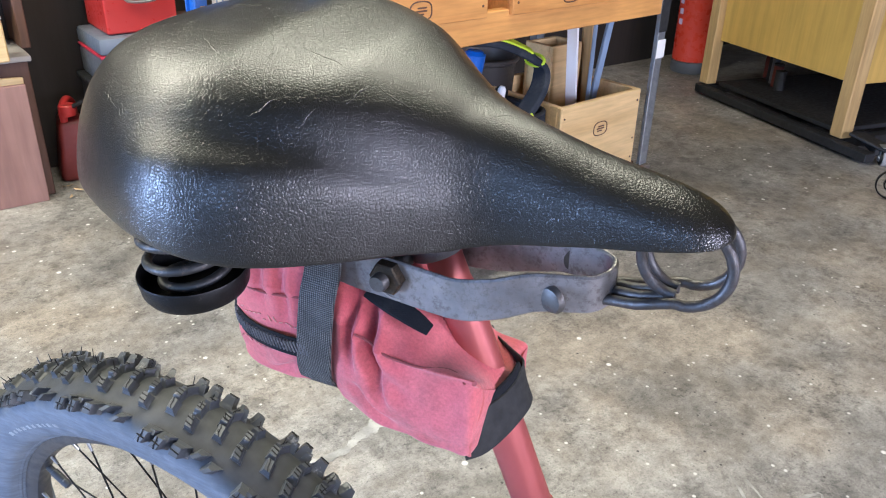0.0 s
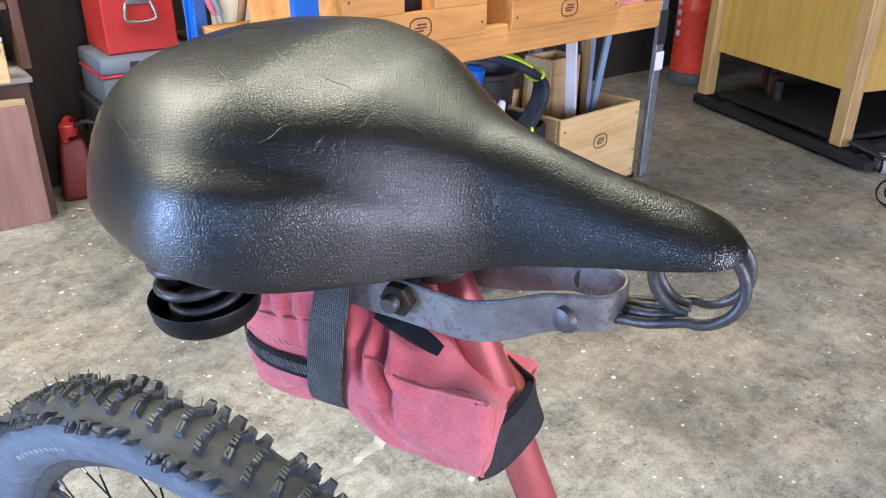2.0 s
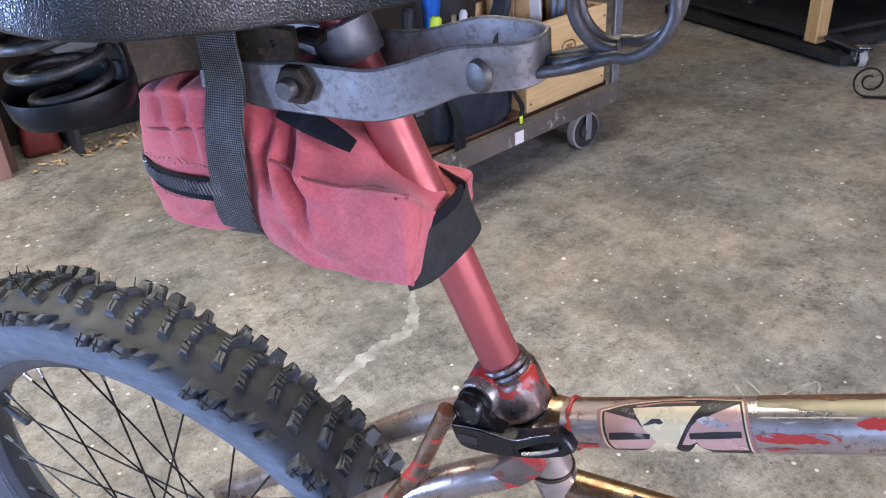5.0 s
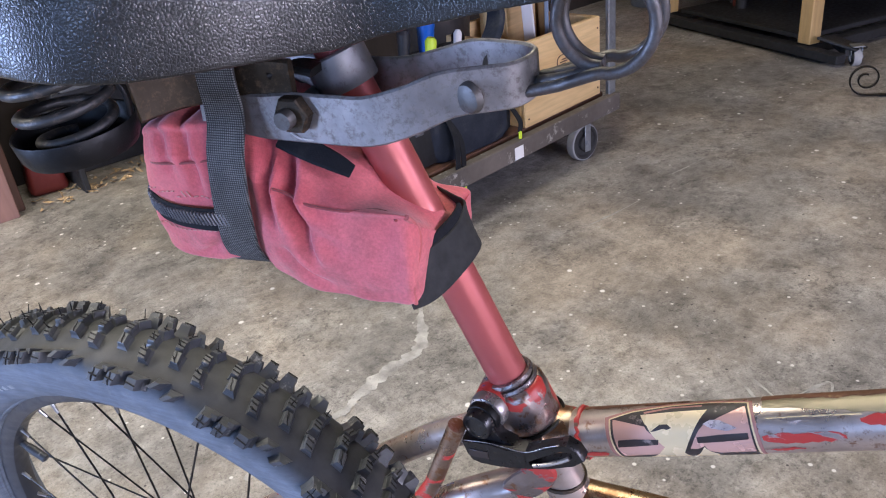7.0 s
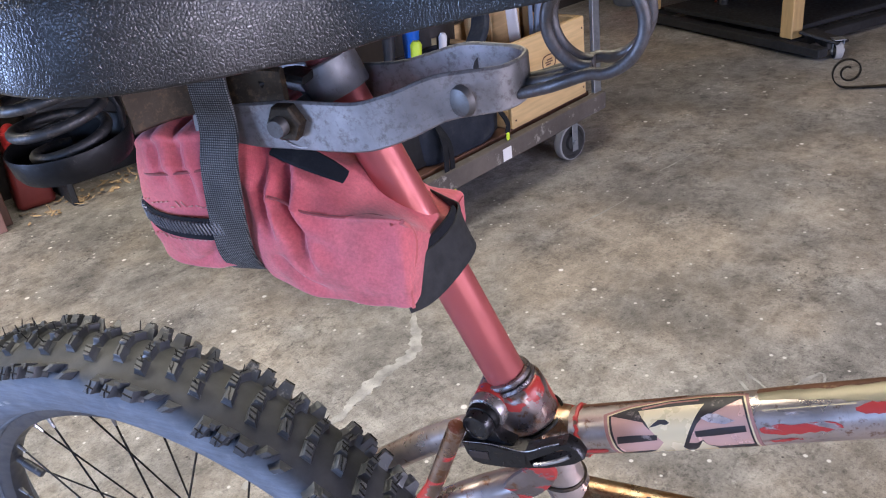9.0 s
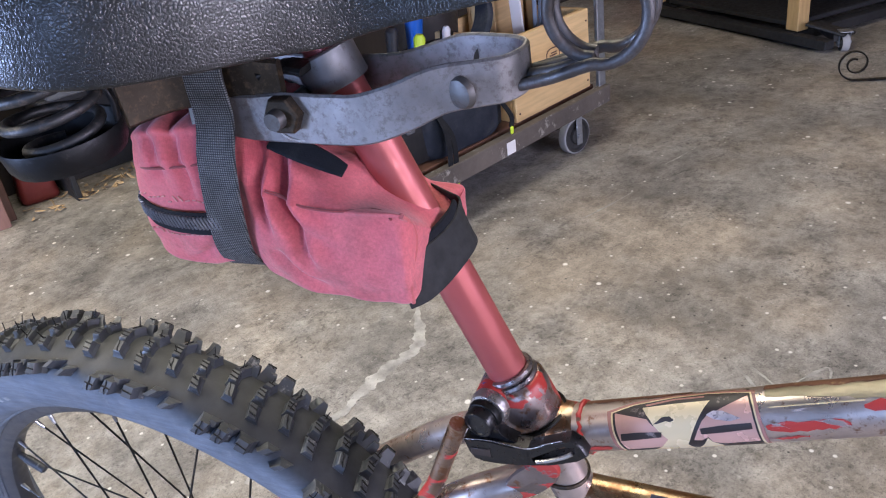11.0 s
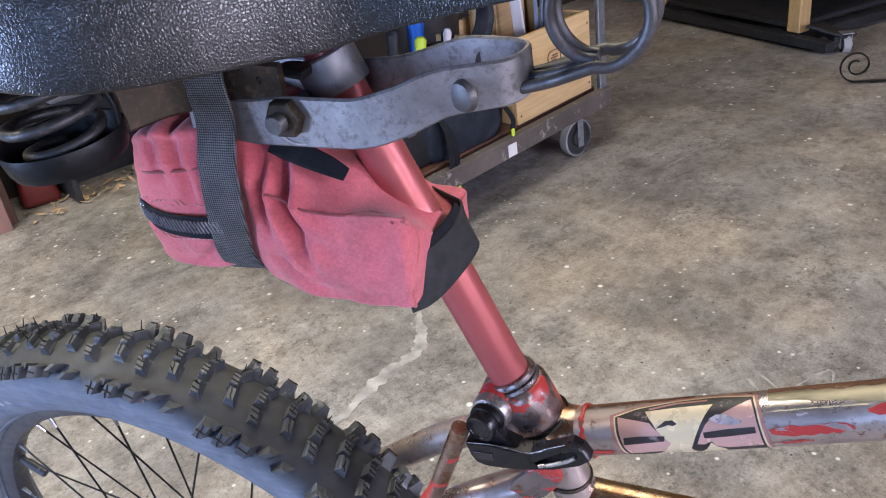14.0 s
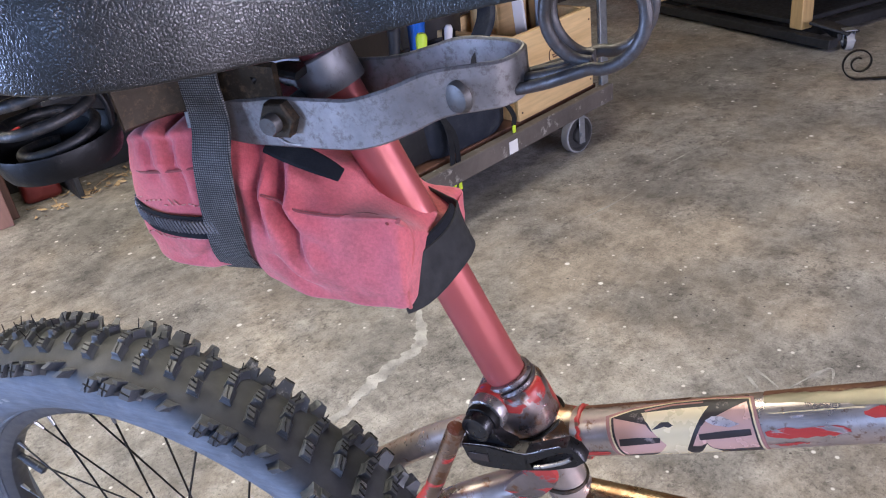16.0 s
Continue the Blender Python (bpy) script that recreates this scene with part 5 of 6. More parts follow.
def ragged(lower, upper, x0, x1, n, rough, seed):
    """A strip whose two edges wander and break up as flaking paint does."""
    r = random.Random(seed)
    xs = [x0 + (x1 - x0) * i / (n - 1) for i in range(n)]
    return [(x, upper(x) + r.uniform(-rough, rough)) for x in xs] + [(x + r.uniform(-0.3, 0.3) * (x1 - x0) / n, lower(x) + r.uniform(-rough, rough)) for x in reversed(xs)]


decal("lacquer", ragged(lambda x: 0.13 + 0.28 * (x - 1.0), lambda x: -0.30, 1.025, 3.4, 40, 0.025, 1), LACQUER, 0.00015, top_tube, "old golden lacquer along the crown")
decal("rust_edge", ragged(lambda x: 0.01 + 0.02 * math.sin(9 * x), lambda x: -0.34, 1.03, 3.4, 60, 0.030, 2), RUSTCROWN, 0.00030, top_tube, "rusted edge of the old lacquer")
decal("rust_edge", ragged(lambda x: -0.04 - 0.10 * max(0.0, x), lambda x: -0.34, -0.24, 0.55, 20, 0.025, 3), RUSTCROWN, 0.00030, top_tube)
# red paint left in streaks along the tube
for x0, x1, lo, hi, seed, rough in ((1.02, 1.50, 0.74, 0.57, 4, 0.022), (1.02, 1.26, 0.90, 0.83, 5, 0.02), (1.59, 1.95, 0.50, 0.34, 6, 0.02), (2.05, 2.6, 0.62, 0.40, 7, 0.03), (-0.22, -0.04, 0.94, 0.84, 8, 0.03)):
    decal("paint_chip", ragged(lambda x: lo - 0.05 * abs(2 * (x - x0) / (x1 - x0) - 1) ** 3, lambda x: hi + 0.05 * abs(2 * (x - x0) / (x1 - x0) - 1) ** 3, x0, x1, 16, rough, seed), STREAKRED, 0.00025, top_tube)
# the tube's long white highlight, laid on as a cream strip
decal("scratch", ragged(lambda x: 0.345, lambda x: 0.325, 1.06, 1.60, 18, 0.005, 9), CREAM, 0.00025, top_tube, "white highlight line painted along the bare steel")
decal("scratch", [(1.18, 0.40), (1.22, 0.39), (1.27, 0.385), (1.25, 0.42), (1.21, 0.435)], SILVERPRINT, 0.00025, top_tube)
NAVYPRINT = plain("navy_print", (0.012, 0.016, 0.045), 0.35, 0.0, 0.3, 120, 0.1, 0.0003, (0.10, 0.10, 0.13))
blue = part("blue_decal", wrapped([(0, 0), (1, 0), (1, 1), (0, 1)], -0.022, 0.13, 85, -60, lt_height, 0.0135, 0.0005, 0.03), NAVYPRINT, bike, "dark blue frame decal with pale marks")
part("word_bar", wrapped([(0.15, 0.25), (0.6, 0.25), (0.6, 0.75), (0.15, 0.75)], -0.022, 0.13, 85, -60, lt_height, 0.0135, 0.0009, 0.03), WHITE, blue)

# seat clamp with its quick-release lever
axis = along(post_at(0.642), post_at(0.70))
clamp = part("seat_clamp", lathe([(0.0150, -0.002), (0.0196, -0.0005), (0.0204, 0.002), (0.0204, 0.008), (0.0202, 0.022), (0.0194, 0.0290), (0.0176, 0.0310), (0.0150, 0.0315)], axis, 40), CLAMPSTEEL, bike,
             "dark steel seat clamp collar with worn red paint")
for h, r in ((0.0328, 0.0170), (0.0372, 0.0160)):
    part("collar_ring", lathe([(r - 0.0028, h - 0.0018), (r - 0.0004, h - 0.0018), (r + 0.0004, h), (r - 0.0004, h + 0.0018), (r - 0.0028, h + 0.0018)], axis, 40, closed=True), RINGSTEEL, clamp)
PIVOT, BOSS = Vector((-0.1170, -0.0380, 0.6650)), Vector((-0.1142, -0.0225, 0.6650))
NEAR = Matrix.Translation((-0.005, 0.018, -0.021))
part("clamp_ear", tube([Vector((-0.1142, 0.0225, 0.665)), Vector((-0.1142, 0.0, 0.665)), BOSS], (0.0115, 0.0120, 0.0118), 28), CLAMPSTEEL, clamp)
part("clamp_boss", lathe([(0.0085, -0.006), (0.0124, -0.004), (0.0128, 0.0), (0.0118, 0.0030), (0.0090, 0.0040)], along(BOSS, PIVOT), 32), CHROME, clamp, "chrome clamp boss")
part("boss_ring", lathe([(0.0090, 0.0035), (0.0106, 0.004), (0.0110, 0.0060), (0.0104, 0.0085), (0.0088, 0.009)], along(BOSS, PIVOT), 32), BLACKSTEEL, clamp)
part("lever_pivot", lathe([(0.0, -0.012), (0.0088, -0.012), (0.0094, -0.010), (0.0094, -0.001), (0.0088, 0.0), (0.0070, 0.0003), (0.0066, -0.0004), (0.0, -0.0003)], along(PIVOT, PIVOT + (PIVOT - BOSS)), 32), PLASTIC, clamp)
lever = bmesh.new()


def prism(bm, face, y0, y1, closed_ring=None):
    """A flat figure in x and z, given depth; with a second figure inside it, a frame."""
    cx = sum(p[0] for p in face) / len(face)
    cz = sum(p[1] for p in face) / len(face)
    layers = []
    for y, k in ((y0, 0.95), (y0 + 0.0012, 1.0), (y1 - 0.0008, 1.0), (y1, 0.97)):
        layers.append([bm.verts.new((cx + (x - cx) * k, y, cz + (z - cz) * k)) for x, z in face])
    m = len(face)
    if closed_ring:
        layers.append([bm.verts.new((x, y1, z)) for x, z in closed_ring])
        layers.append([bm.verts.new((x, y0, z)) for x, z in closed_ring])
        layers.append(layers[0])
    for a, b in zip(layers, layers[1:]):
        for i in range(m):
            bm.faces.new((a[i], a[(i + 1) % m], b[(i + 1) % m], b[i]))
    if not closed_ring:
        bm.faces.new(layers[0])
        bm.faces.new(layers[-1])


prism(lever, [(-0.1222, 0.6735), (-0.1150, 0.6755), (-0.1032, 0.6757), (-0.0920, 0.6745), (-0.0800, 0.6752), (-0.0795, 0.6620), (-0.0900, 0.6592), (-0.1015, 0.6577), (-0.1110, 0.6573), (-0.1170, 0.6590), (-0.1200, 0.6645)], -0.0580, -0.0470)
prism(lever, [(-0.0830, 0.6743), (-0.0679, 0.6825), (-0.0556, 0.6888), (-0.0492, 0.6853), (-0.0455, 0.6785), (-0.0515, 0.6728), (-0.0681, 0.6650), (-0.0830, 0.6610)], -0.0580, -0.0490,
      [(-0.0795, 0.6685), (-0.0690, 0.6765), (-0.0590, 0.6832), (-0.0535, 0.6835), (-0.0522, 0.6799), (-0.0590, 0.6735), (-0.0700, 0.6680), (-0.0785, 0.6650)])
prism(lever, [(-0.1205, 0.682), (-0.1170, 0.690), (-0.1110, 0.6935), (-0.1040, 0.690), (-0.1010, 0.684), (-0.0970, 0.678), (-0.0890, 0.6745), (-0.1000, 0.672), (-0.1180, 0.672)], -0.0540, -0.0450)
bmesh.ops.transform(lever, matrix=NEAR, verts=lever.verts)
part("lever", lever, PLASTIC, clamp, "black quick-release lever with a worn slot")
part("lever_edge", tube([NEAR @ p for p in spline([(-0.1218, -0.0572, 0.6742), (-0.1032, -0.0573, 0.6764), (-0.0825, -0.0573, 0.6750), (-0.0690, -0.0573, 0.6826), (-0.0600, -0.0573, 0.6872)], 5)], 0.00032, 6), CHROME, clamp, "worn bright edge")
part("lever_slot", tube([NEAR @ p for p in spline([(-0.0770, -0.0574, 0.6654), (-0.0690, -0.0574, 0.6686), (-0.0600, -0.0574, 0.6738), (-0.0545, -0.0574, 0.6782)], 5)], 0.0013, 8), CHROME, clamp, "scuffed bright slot edge")
part("lever_window", box(0.0125, 0.0006, 0.0062, (-0.1165, -0.0403, 0.6450), 0.0003, Matrix.Rotation(-0.05, 4, "Y")), INK, clamp)

# saddle cover
OUT = [(-0.0205, 0.0), (-0.0222, 0.0085), (-0.0300, 0.0175), (-0.053, 0.0235), (-0.091, 0.0275), (-0.131, 0.0338), (-0.162, 0.0555), (-0.192, 0.086), (-0.228, 0.1145),
       (-0.2675, 0.1215), (-0.311, 0.1065), (-0.350, 0.0875), (-0.379, 0.068), (-0.3925, 0.045), (-0.3965, 0.0)]
loop = [(x, y, 0) for x, y in OUT] + [(x, -y, 0) for x, y in OUT[-2:0:-1]]
outline = spline(loop, 6, True)
BOTTOM = [(-0.40, 0.9075), (-0.33, 0.9150), (-0.27, 0.9190), (-0.21, 0.9105), (-0.15, 0.9040), (-0.08, 0.914), (-0.015, 0.921)]
TOP = [(-0.40, 0.975), (-0.35, 0.9894), (-0.30, 0.9957), (-0.25, 0.9972), (-0.20, 0.9875), (-0.15, 0.9636), (-0.09, 0.9462), (-0.05, 0.938), (-0.015, 0.930)]
SIDE = -0.0068
cover = bmesh.new()
# sections from the middle out to the rim: (share of the half width, share of the height)
BROAD = [(0.0, 1.0), (0.14, 0.996), (0.28, 0.984), (0.41, 0.962), (0.52, 0.928), (0.61, 0.880), (0.68, 0.815), (0.735, 0.735), (0.775, 0.655), (0.815, 0.588), (0.860, 0.543),
         (0.908, 0.500), (0.947, 0.420), (0.975, 0.295), (0.995, 0.130), (1.0, -0.03)]
ROUND = [(0.0, 1.0), (0.14, 0.996), (0.28, 0.984), (0.41, 0.962), (0.52, 0.930), (0.61, 0.888), (0.69, 0.830), (0.755, 0.760), (0.81, 0.680), (0.855, 0.590), (0.895, 0.490),
         (0.930, 0.380), (0.958, 0.260), (0.980, 0.145), (0.995, 0.040), (1.0, -0.03)]
NARROW = [(0.0, 1.0), (0.14, 0.995), (0.28, 0.975), (0.41, 0.938), (0.53, 0.884), (0.635, 0.815), (0.72, 0.740), (0.79, 0.655), (0.85, 0.565), (0.895, 0.475), (0.93, 0.385),
          (0.957, 0.290), (0.977, 0.195), (0.990, 0.105), (0.998, 0.030), (1.0, -0.03)]
rings = []
for p in outline:
    sx = min(max(p.x, -0.300), -0.050)
    row = []
    zb, zt = between(p.x, BOTTOM), between(0.5 * (p.x + sx), TOP)
    zm = zb + 0.05 * (zt - zb)
    rear = min(1.0, max(0.0, (-p.x - 0.095) / 0.12))
    rear = rear * rear * (3 - 2 * rear)
    back = min(1.0, max(0.0, (-p.x - 0.225) / 0.115))
    back = back * back * (3 - 2 * back)
    for (r0, h0), (r1, h1), (r2, h2) in zip(NARROW, BROAD, ROUND):
        r1, h1 = r1 + (r2 - r1) * back, h1 + (h2 - h1) * back
        r, h = r0 + (r1 - r0) * rear, h0 + (h1 - h0) * rear
        ztop = between(sx + (p.x - sx) * r, TOP)
        row.append(cover.verts.new((sx + (p.x - sx) * r, SIDE + p.y * r, zm + (ztop - zm) * h)))
    for k, (f, d) in enumerate(((0.996, 0.6), (0.985, 0.95), (0.955, 1.0), (0.88, 0.97))):
        row.append(cover.verts.new((sx + (p.x - sx) * f, SIDE + p.y * f, zm - 0.03 * (zt - zm) + (zb - zm + 0.03 * (zt - zm)) * d)))
    row.append(cover.verts.new((sx + (p.x - sx) * 0.8, SIDE + p.y * 0.8, zb + 0.010)))
    row.append(cover.verts.new((sx, SIDE, zb + 0.012)))
    rings.append(row)
n = len(rings)
for i in range(n):
    a, b = rings[i], rings[(i + 1) % n]
    for k in range(len(a) - 1):
        cover.faces.new((a[k], b[k], b[k + 1], a[k + 1]))
bmesh.ops.remove_doubles(cover, verts=cover.verts, dist=0.00005)
# the padding sags towards its rim
for v in cover.verts:
    x, y, z = v.co.x + 0.2, v.co.y - SIDE, v.co.z - 0.94
    low = min(1.0, max(0.0, (0.955 - v.co.z) / 0.045))
    v.co = (-0.1885 + 0.941 * x, SIDE - 0.0138 + (0.9463 + 0.0101 * low) * y, 0.9447 + 0.9816 * z + 0.0047 * x - 0.0081 * y - 0.0028 * low)
saddle = part("saddle", cover, LEATHER, bike, "black grained vinyl saddle with creases")
sub = saddle.modifiers.new("soft", "SUBSURF")
sub.levels = sub.render_levels = 2

# raised creases and scuffs in the stretched vinyl
seat_skin = BVHTree.FromObject(saddle, bpy.context.evaluated_depsgraph_get())
creases = bmesh.new()
cr = random.Random(12)


def crease(x0, y0, x1, y1, wide):
    """A thin ridge that wanders over the cover from one place to another."""
    pts = []
    n = max(4, int(math.hypot(x1 - x0, y1 - y0) / 0.0022))
    for i in range(n + 1):
        t = i / n
        sway = 0.0022 * noise.noise(Vector((x0 * 90, y0 * 90, t * 3.2))) * math.sin(math.pi * t) + cr.uniform(-0.00050, 0.00050)
        x, y = x0 + (x1 - x0) * t - sway * (y1 - y0) * 25, y0 + (y1 - y0) * t + sway * (x1 - x0) * 25
        at = seat_skin.ray_cast(Vector((x, y, 1.2)), Vector((0, 0, -1)))
        if at[0] is None:
            return
        pts.append(at[0] - at[1] * wide * 0.55)
    tube(pts, [wide * (0.25 + 0.75 * math.sin(math.pi * i / n)) for i in range(n + 1)], 6, bm=creases)


for x0, y0, x1, y1 in ((-0.240, -0.045, -0.205, -0.093), (-0.223, -0.074, -0.207, -0.096), (-0.226, -0.056, -0.213, -0.085), (-0.246, -0.046, -0.215, -0.070), (-0.232, -0.052, -0.214, -0.088),
                       (-0.265, -0.068, -0.236, -0.087), (-0.206, -0.063, -0.195, -0.077), (-0.197, -0.062, -0.190, -0.072), (-0.178, -0.056, -0.183, -0.078), (-0.217, -0.104, -0.204, -0.087),
                       (-0.140, -0.042, -0.122, -0.039), (-0.138, -0.035, -0.118, -0.014), (-0.197, -0.094, -0.190, -0.081)):
    crease(x0, y0, x1, y1, cr.uniform(0.00030, 0.00045))
for x0, y0, x1, y1 in ((-0.220, -0.058, -0.182, -0.059), (-0.184, -0.0592, -0.150, -0.052), (-0.329, -0.088, -0.263, -0.116)):
    crease(x0, y0, x1, y1, 0.00042)
for k in range(170):
    x, y = cr.uniform(-0.335, -0.125), cr.uniform(-0.110, 0.030)
    lean = cr.choice((-1.0, -0.95, -0.6, 0.5, 2.0)) + cr.uniform(-0.25, 0.25)
    far = cr.uniform(0.005, 0.016)
    crease(x, y, x + far * math.cos(lean), y + far * math.sin(lean), cr.uniform(0.00010, 0.00022))
part("crease", creases, SCUFFED, saddle, "fine pale scuffed creases")["kind"] = "stuff"

# saddle springs and carriage
for s in (-1, 1):
    c = Vector((-0.2699, -0.0080 + s * 0.0892, 0.0))
    part("spring_cup", lathe([(0.0, 0.8700), (0.0225, 0.8700), (0.0258, 0.8712), (0.0276, 0.8745), (0.0287, 0.8835), (0.0284, 0.8842), (0.0276, 0.8836), (0.0264, 0.8752), (0.0245, 0.8728), (0.0, 0.8728)],
                             Matrix.Translation(c), 56), BLACKSTEEL, saddle, "black pressed-steel spring cup")
    turns = []
    for k in range(0, 161):
        a = k / 160 * math.tau * 3.0 + 2.4
        rr = 0.0150 + 0.0072 * min(1.0, k / 75)
        turns.append(c + Vector((rr * math.cos(a), rr * math.sin(a), 0.8760 + 0.039 * (k / 160))))
    part("coil_spring", tube(turns, 0.0026, 12), COILSTEEL, saddle, "thick worn black coil spring")
    part("spring_clip", ribbon([c + Vector(p) for p in spline([(0.0240, 0.0122, 0.884), (0.0252, 0.0128, 0.894), (0.0225, 0.0114, 0.9025), (0.0175, 0.0090, 0.8990)], 5)], Vector((-0.456, 0.89, 0)), 0.005, 0.0022), BLACKSTEEL, saddle)
    bar = spline([(-0.262, s * 0.066, 0.868), (-0.252, s * 0.048, 0.868), (-0.238, s * 0.036 - 0.003, 0.868), (-0.215, s * 0.029 - 0.004, 0.8675), (-0.19, s * 0.027 - 0.005, 0.8655)], 6)
    part("carriage_bar", ribbon([p + Vector((0, 0, 0.014)) for p in bar], Vector((0, 0, 1)), 0.024, 0.0045), RUSTY, saddle, "brown rusted carriage bar")
MID = -0.006
half = [(-0.246, 0.0330, 0.866), (-0.228, 0.0300, 0.8635), (-0.210, 0.0287, 0.8615), (-0.190, 0.0290, 0.8620), (-0.165, 0.0310, 0.8622), (-0.146, 0.0325, 0.8635), (-0.126, 0.0310, 0.8690), (-0.108, 0.0255, 0.8750), (-0.090, 0.0195, 0.8760), (-0.080, 0.0150, 0.8760),
        (-0.0745, 0.0060, 0.8762)]
strip = spline([(x, MID - y, z) for x, y, z in half] + [(x, MID + y * between(x, [(-0.22, 1.0), (-0.17, 0.66), (-0.07, 0.66)]), z) for x, y, z in half[::-1]], 5)
wid = [between(p.x, [(-0.246, 0.018), (-0.215, 0.0245), (-0.19, 0.027), (-0.16, 0.0265), (-0.10, 0.0225), (-0.07, 0.0215)]) for p in strip]
part("clamp_strap", ribbon(strip, Vector((0, 0, 1)), wid, 0.0030), STEEL, saddle, "grey bent steel saddle strap")
for s in (-1, 1):
    part("rivet", lathe([(0.0080, 0.0), (0.0079, 0.0010), (0.0066, 0.0030), (0.0035, 0.0040), (0.0, 0.0042)],
                        along((-0.0975, MID + (0.0156 if s > 0 else -0.0236), 0.8735), (-0.1115, MID + s * 0.0600, 0.8735)), 24), BOLTSTEEL, saddle, "round steel rivet head")
part("bolt", lathe([(0.0052, -0.07), (0.0052, 0.0), (0.0046, 0.0015), (0.0, 0.0015)], along((-0.1905, MID - 0.0405, 0.8655), (-0.1915, -0.09, 0.8655)), 16), BOLTSTEEL, saddle)
part("nut", lathe([(0.005, 0.0), (0.0098, 0.0), (0.0102, 0.0008), (0.0102, 0.0060), (0.0092, 0.0068), (0.005, 0.0068)],
                  along((-0.1885, MID - 0.0300, 0.8660), (-0.1900, -0.09, 0.8660)), 6), RUSTY, saddle, "rusty hexagon nut")
part("washer", tube([Vector((-0.185 + 0.0120 * math.cos(a), MID - 0.030, 0.8590 + 0.0085 * math.sin(a))) for a in [k * math.tau / 24 for k in range(24)]], 0.0011, 8, True), CHROME, saddle)
part("post_sleeve", lathe([(0.0112, 0.0), (0.0163, 0.0), (0.0168, 0.001), (0.0168, 0.0185), (0.0160, 0.0195), (0.0112, 0.0195)], along(post_at(0.8665) + Vector((0, MID / 2, 0)), post_at(0.90) + Vector((0, MID / 2, 0))), 32),
     SLEEVE, saddle, "dark grey clamp sleeve round the post")
ear = spline([(-0.205, MID - 0.024, 0.882), (-0.194, MID - 0.017, 0.8845), (-0.180, MID - 0.017, 0.883)], 4)
part("clamp_ear", ribbon(ear, Vector((0.3, 1, 0)), 0.014, 0.004), BLACKSTEEL, saddle)
for s in (-1, 1):
    c = Vector((-0.0385, -0.010 + s * 0.0105, 0.9030))
    wire = [(-0.079, MID + s * 0.0090, 0.8700), (-0.070, MID + s * 0.0095, 0.8718), (-0.058, c.y, 0.8765)]
    for k in range(0, 29):
        a = radians(-98 + k * 358 / 28)
        wire.append((c.x + 0.0212 * math.cos(a), c.y - s * 0.0068 * k / 28, c.z + 0.0212 * math.sin(a)))
    wire += [(-0.058, c.y - s * 0.0070, 0.8772), (-0.070, MID + s * 0.0030, 0.8735), (-0.077, MID + s * 0.0030, 0.8725)]
    part("nose_spring", tube(spline(wire, 3), 0.0028, 12), WIRE, saddle, "worn chrome nose spring loop")

# ---- saddle bag ----
OFF = Vector((-0.22, 0, 0.76))
bag = thing("saddle_bag", BIKE @ Matrix.Translation(OFF), "faded red canvas saddle bag strapped under the saddle", "bag")
# x, bottom, seam height, roof height, half width low, half width at the seam, half width of the roof
SECT = [(-0.3025, 0.794, 0.822, 0.834, 0.030, 0.028, 0.018), (-0.3010, 0.780, 0.832, 0.845, 0.039, 0.036, 0.027), (-0.2955, 0.7735, 0.8375, 0.853, 0.046, 0.043, 0.034), (-0.2750, 0.7705, 0.845, 0.860, 0.049, 0.050, 0.042),
        (-0.2530, 0.7725, 0.845, 0.860, 0.049, 0.049, 0.040), (-0.2360, 0.7740, 0.842, 0.859, 0.046, 0.046, 0.036), (-0.2280, 0.7720, 0.838, 0.857, 0.045, 0.044, 0.032), (-0.2200, 0.7660, 0.832, 0.854, 0.048, 0.046, 0.028),
        (-0.2050, 0.7635, 0.8255, 0.846, 0.051, 0.047, 0.024), (-0.1880, 0.7615, 0.8215, 0.836, 0.052, 0.048, 0.020), (-0.1720, 0.7600, 0.8185, 0.8235, 0.052, 0.047, 0.015), (-0.1600, 0.7590, 0.8165, 0.8120, 0.052, 0.0455, 0.013),
        (-0.1460, 0.7595, 0.8150, 0.8020, 0.051, 0.043, 0.013), (-0.1360, 0.7610, 0.8130, 0.7920, 0.0510, 0.041, 0.013), (-0.1325, 0.7660, 0.8050, 0.7840, 0.0485, 0.037, 0.012)]


def section(sec, steps=5):
    x, lo, hs, hr, wl, ws, wr = sec
    mid = (lo + hs) / 2
    halfring = [(0.0, lo), (wl * 0.55, lo + 0.0005), (wl * 0.93, lo + 0.003), (wl * 1.0, lo + 0.012), (wl * 1.03, mid), (ws * 1.02, hs - 0.006), (ws, hs), (wr + (ws - wr) * 0.45, hs + (hr - hs) * 0.60), (wr, hr), (0.0, hr + 0.001)]
    low = 0.020 * min(1.0, max(0.0, (x + 0.20) / 0.05))
    pinch = 1 - 0.32 * min(1.0, max(0.0, (x + 0.195) / 0.04))
    far = [(y * pinch, z - 1.3 * low * max(0.0, (z - mid) / (hs - mid)) if z > mid and y > 0.005 else z) for y, z in halfring]
    ring = far + [(-y, z) for y, z in halfring[-2:0:-1]]
    return [Vector((x, p.x, p.y)) for p in spline([(y, z, 0) for y, z in ring], steps, True)]


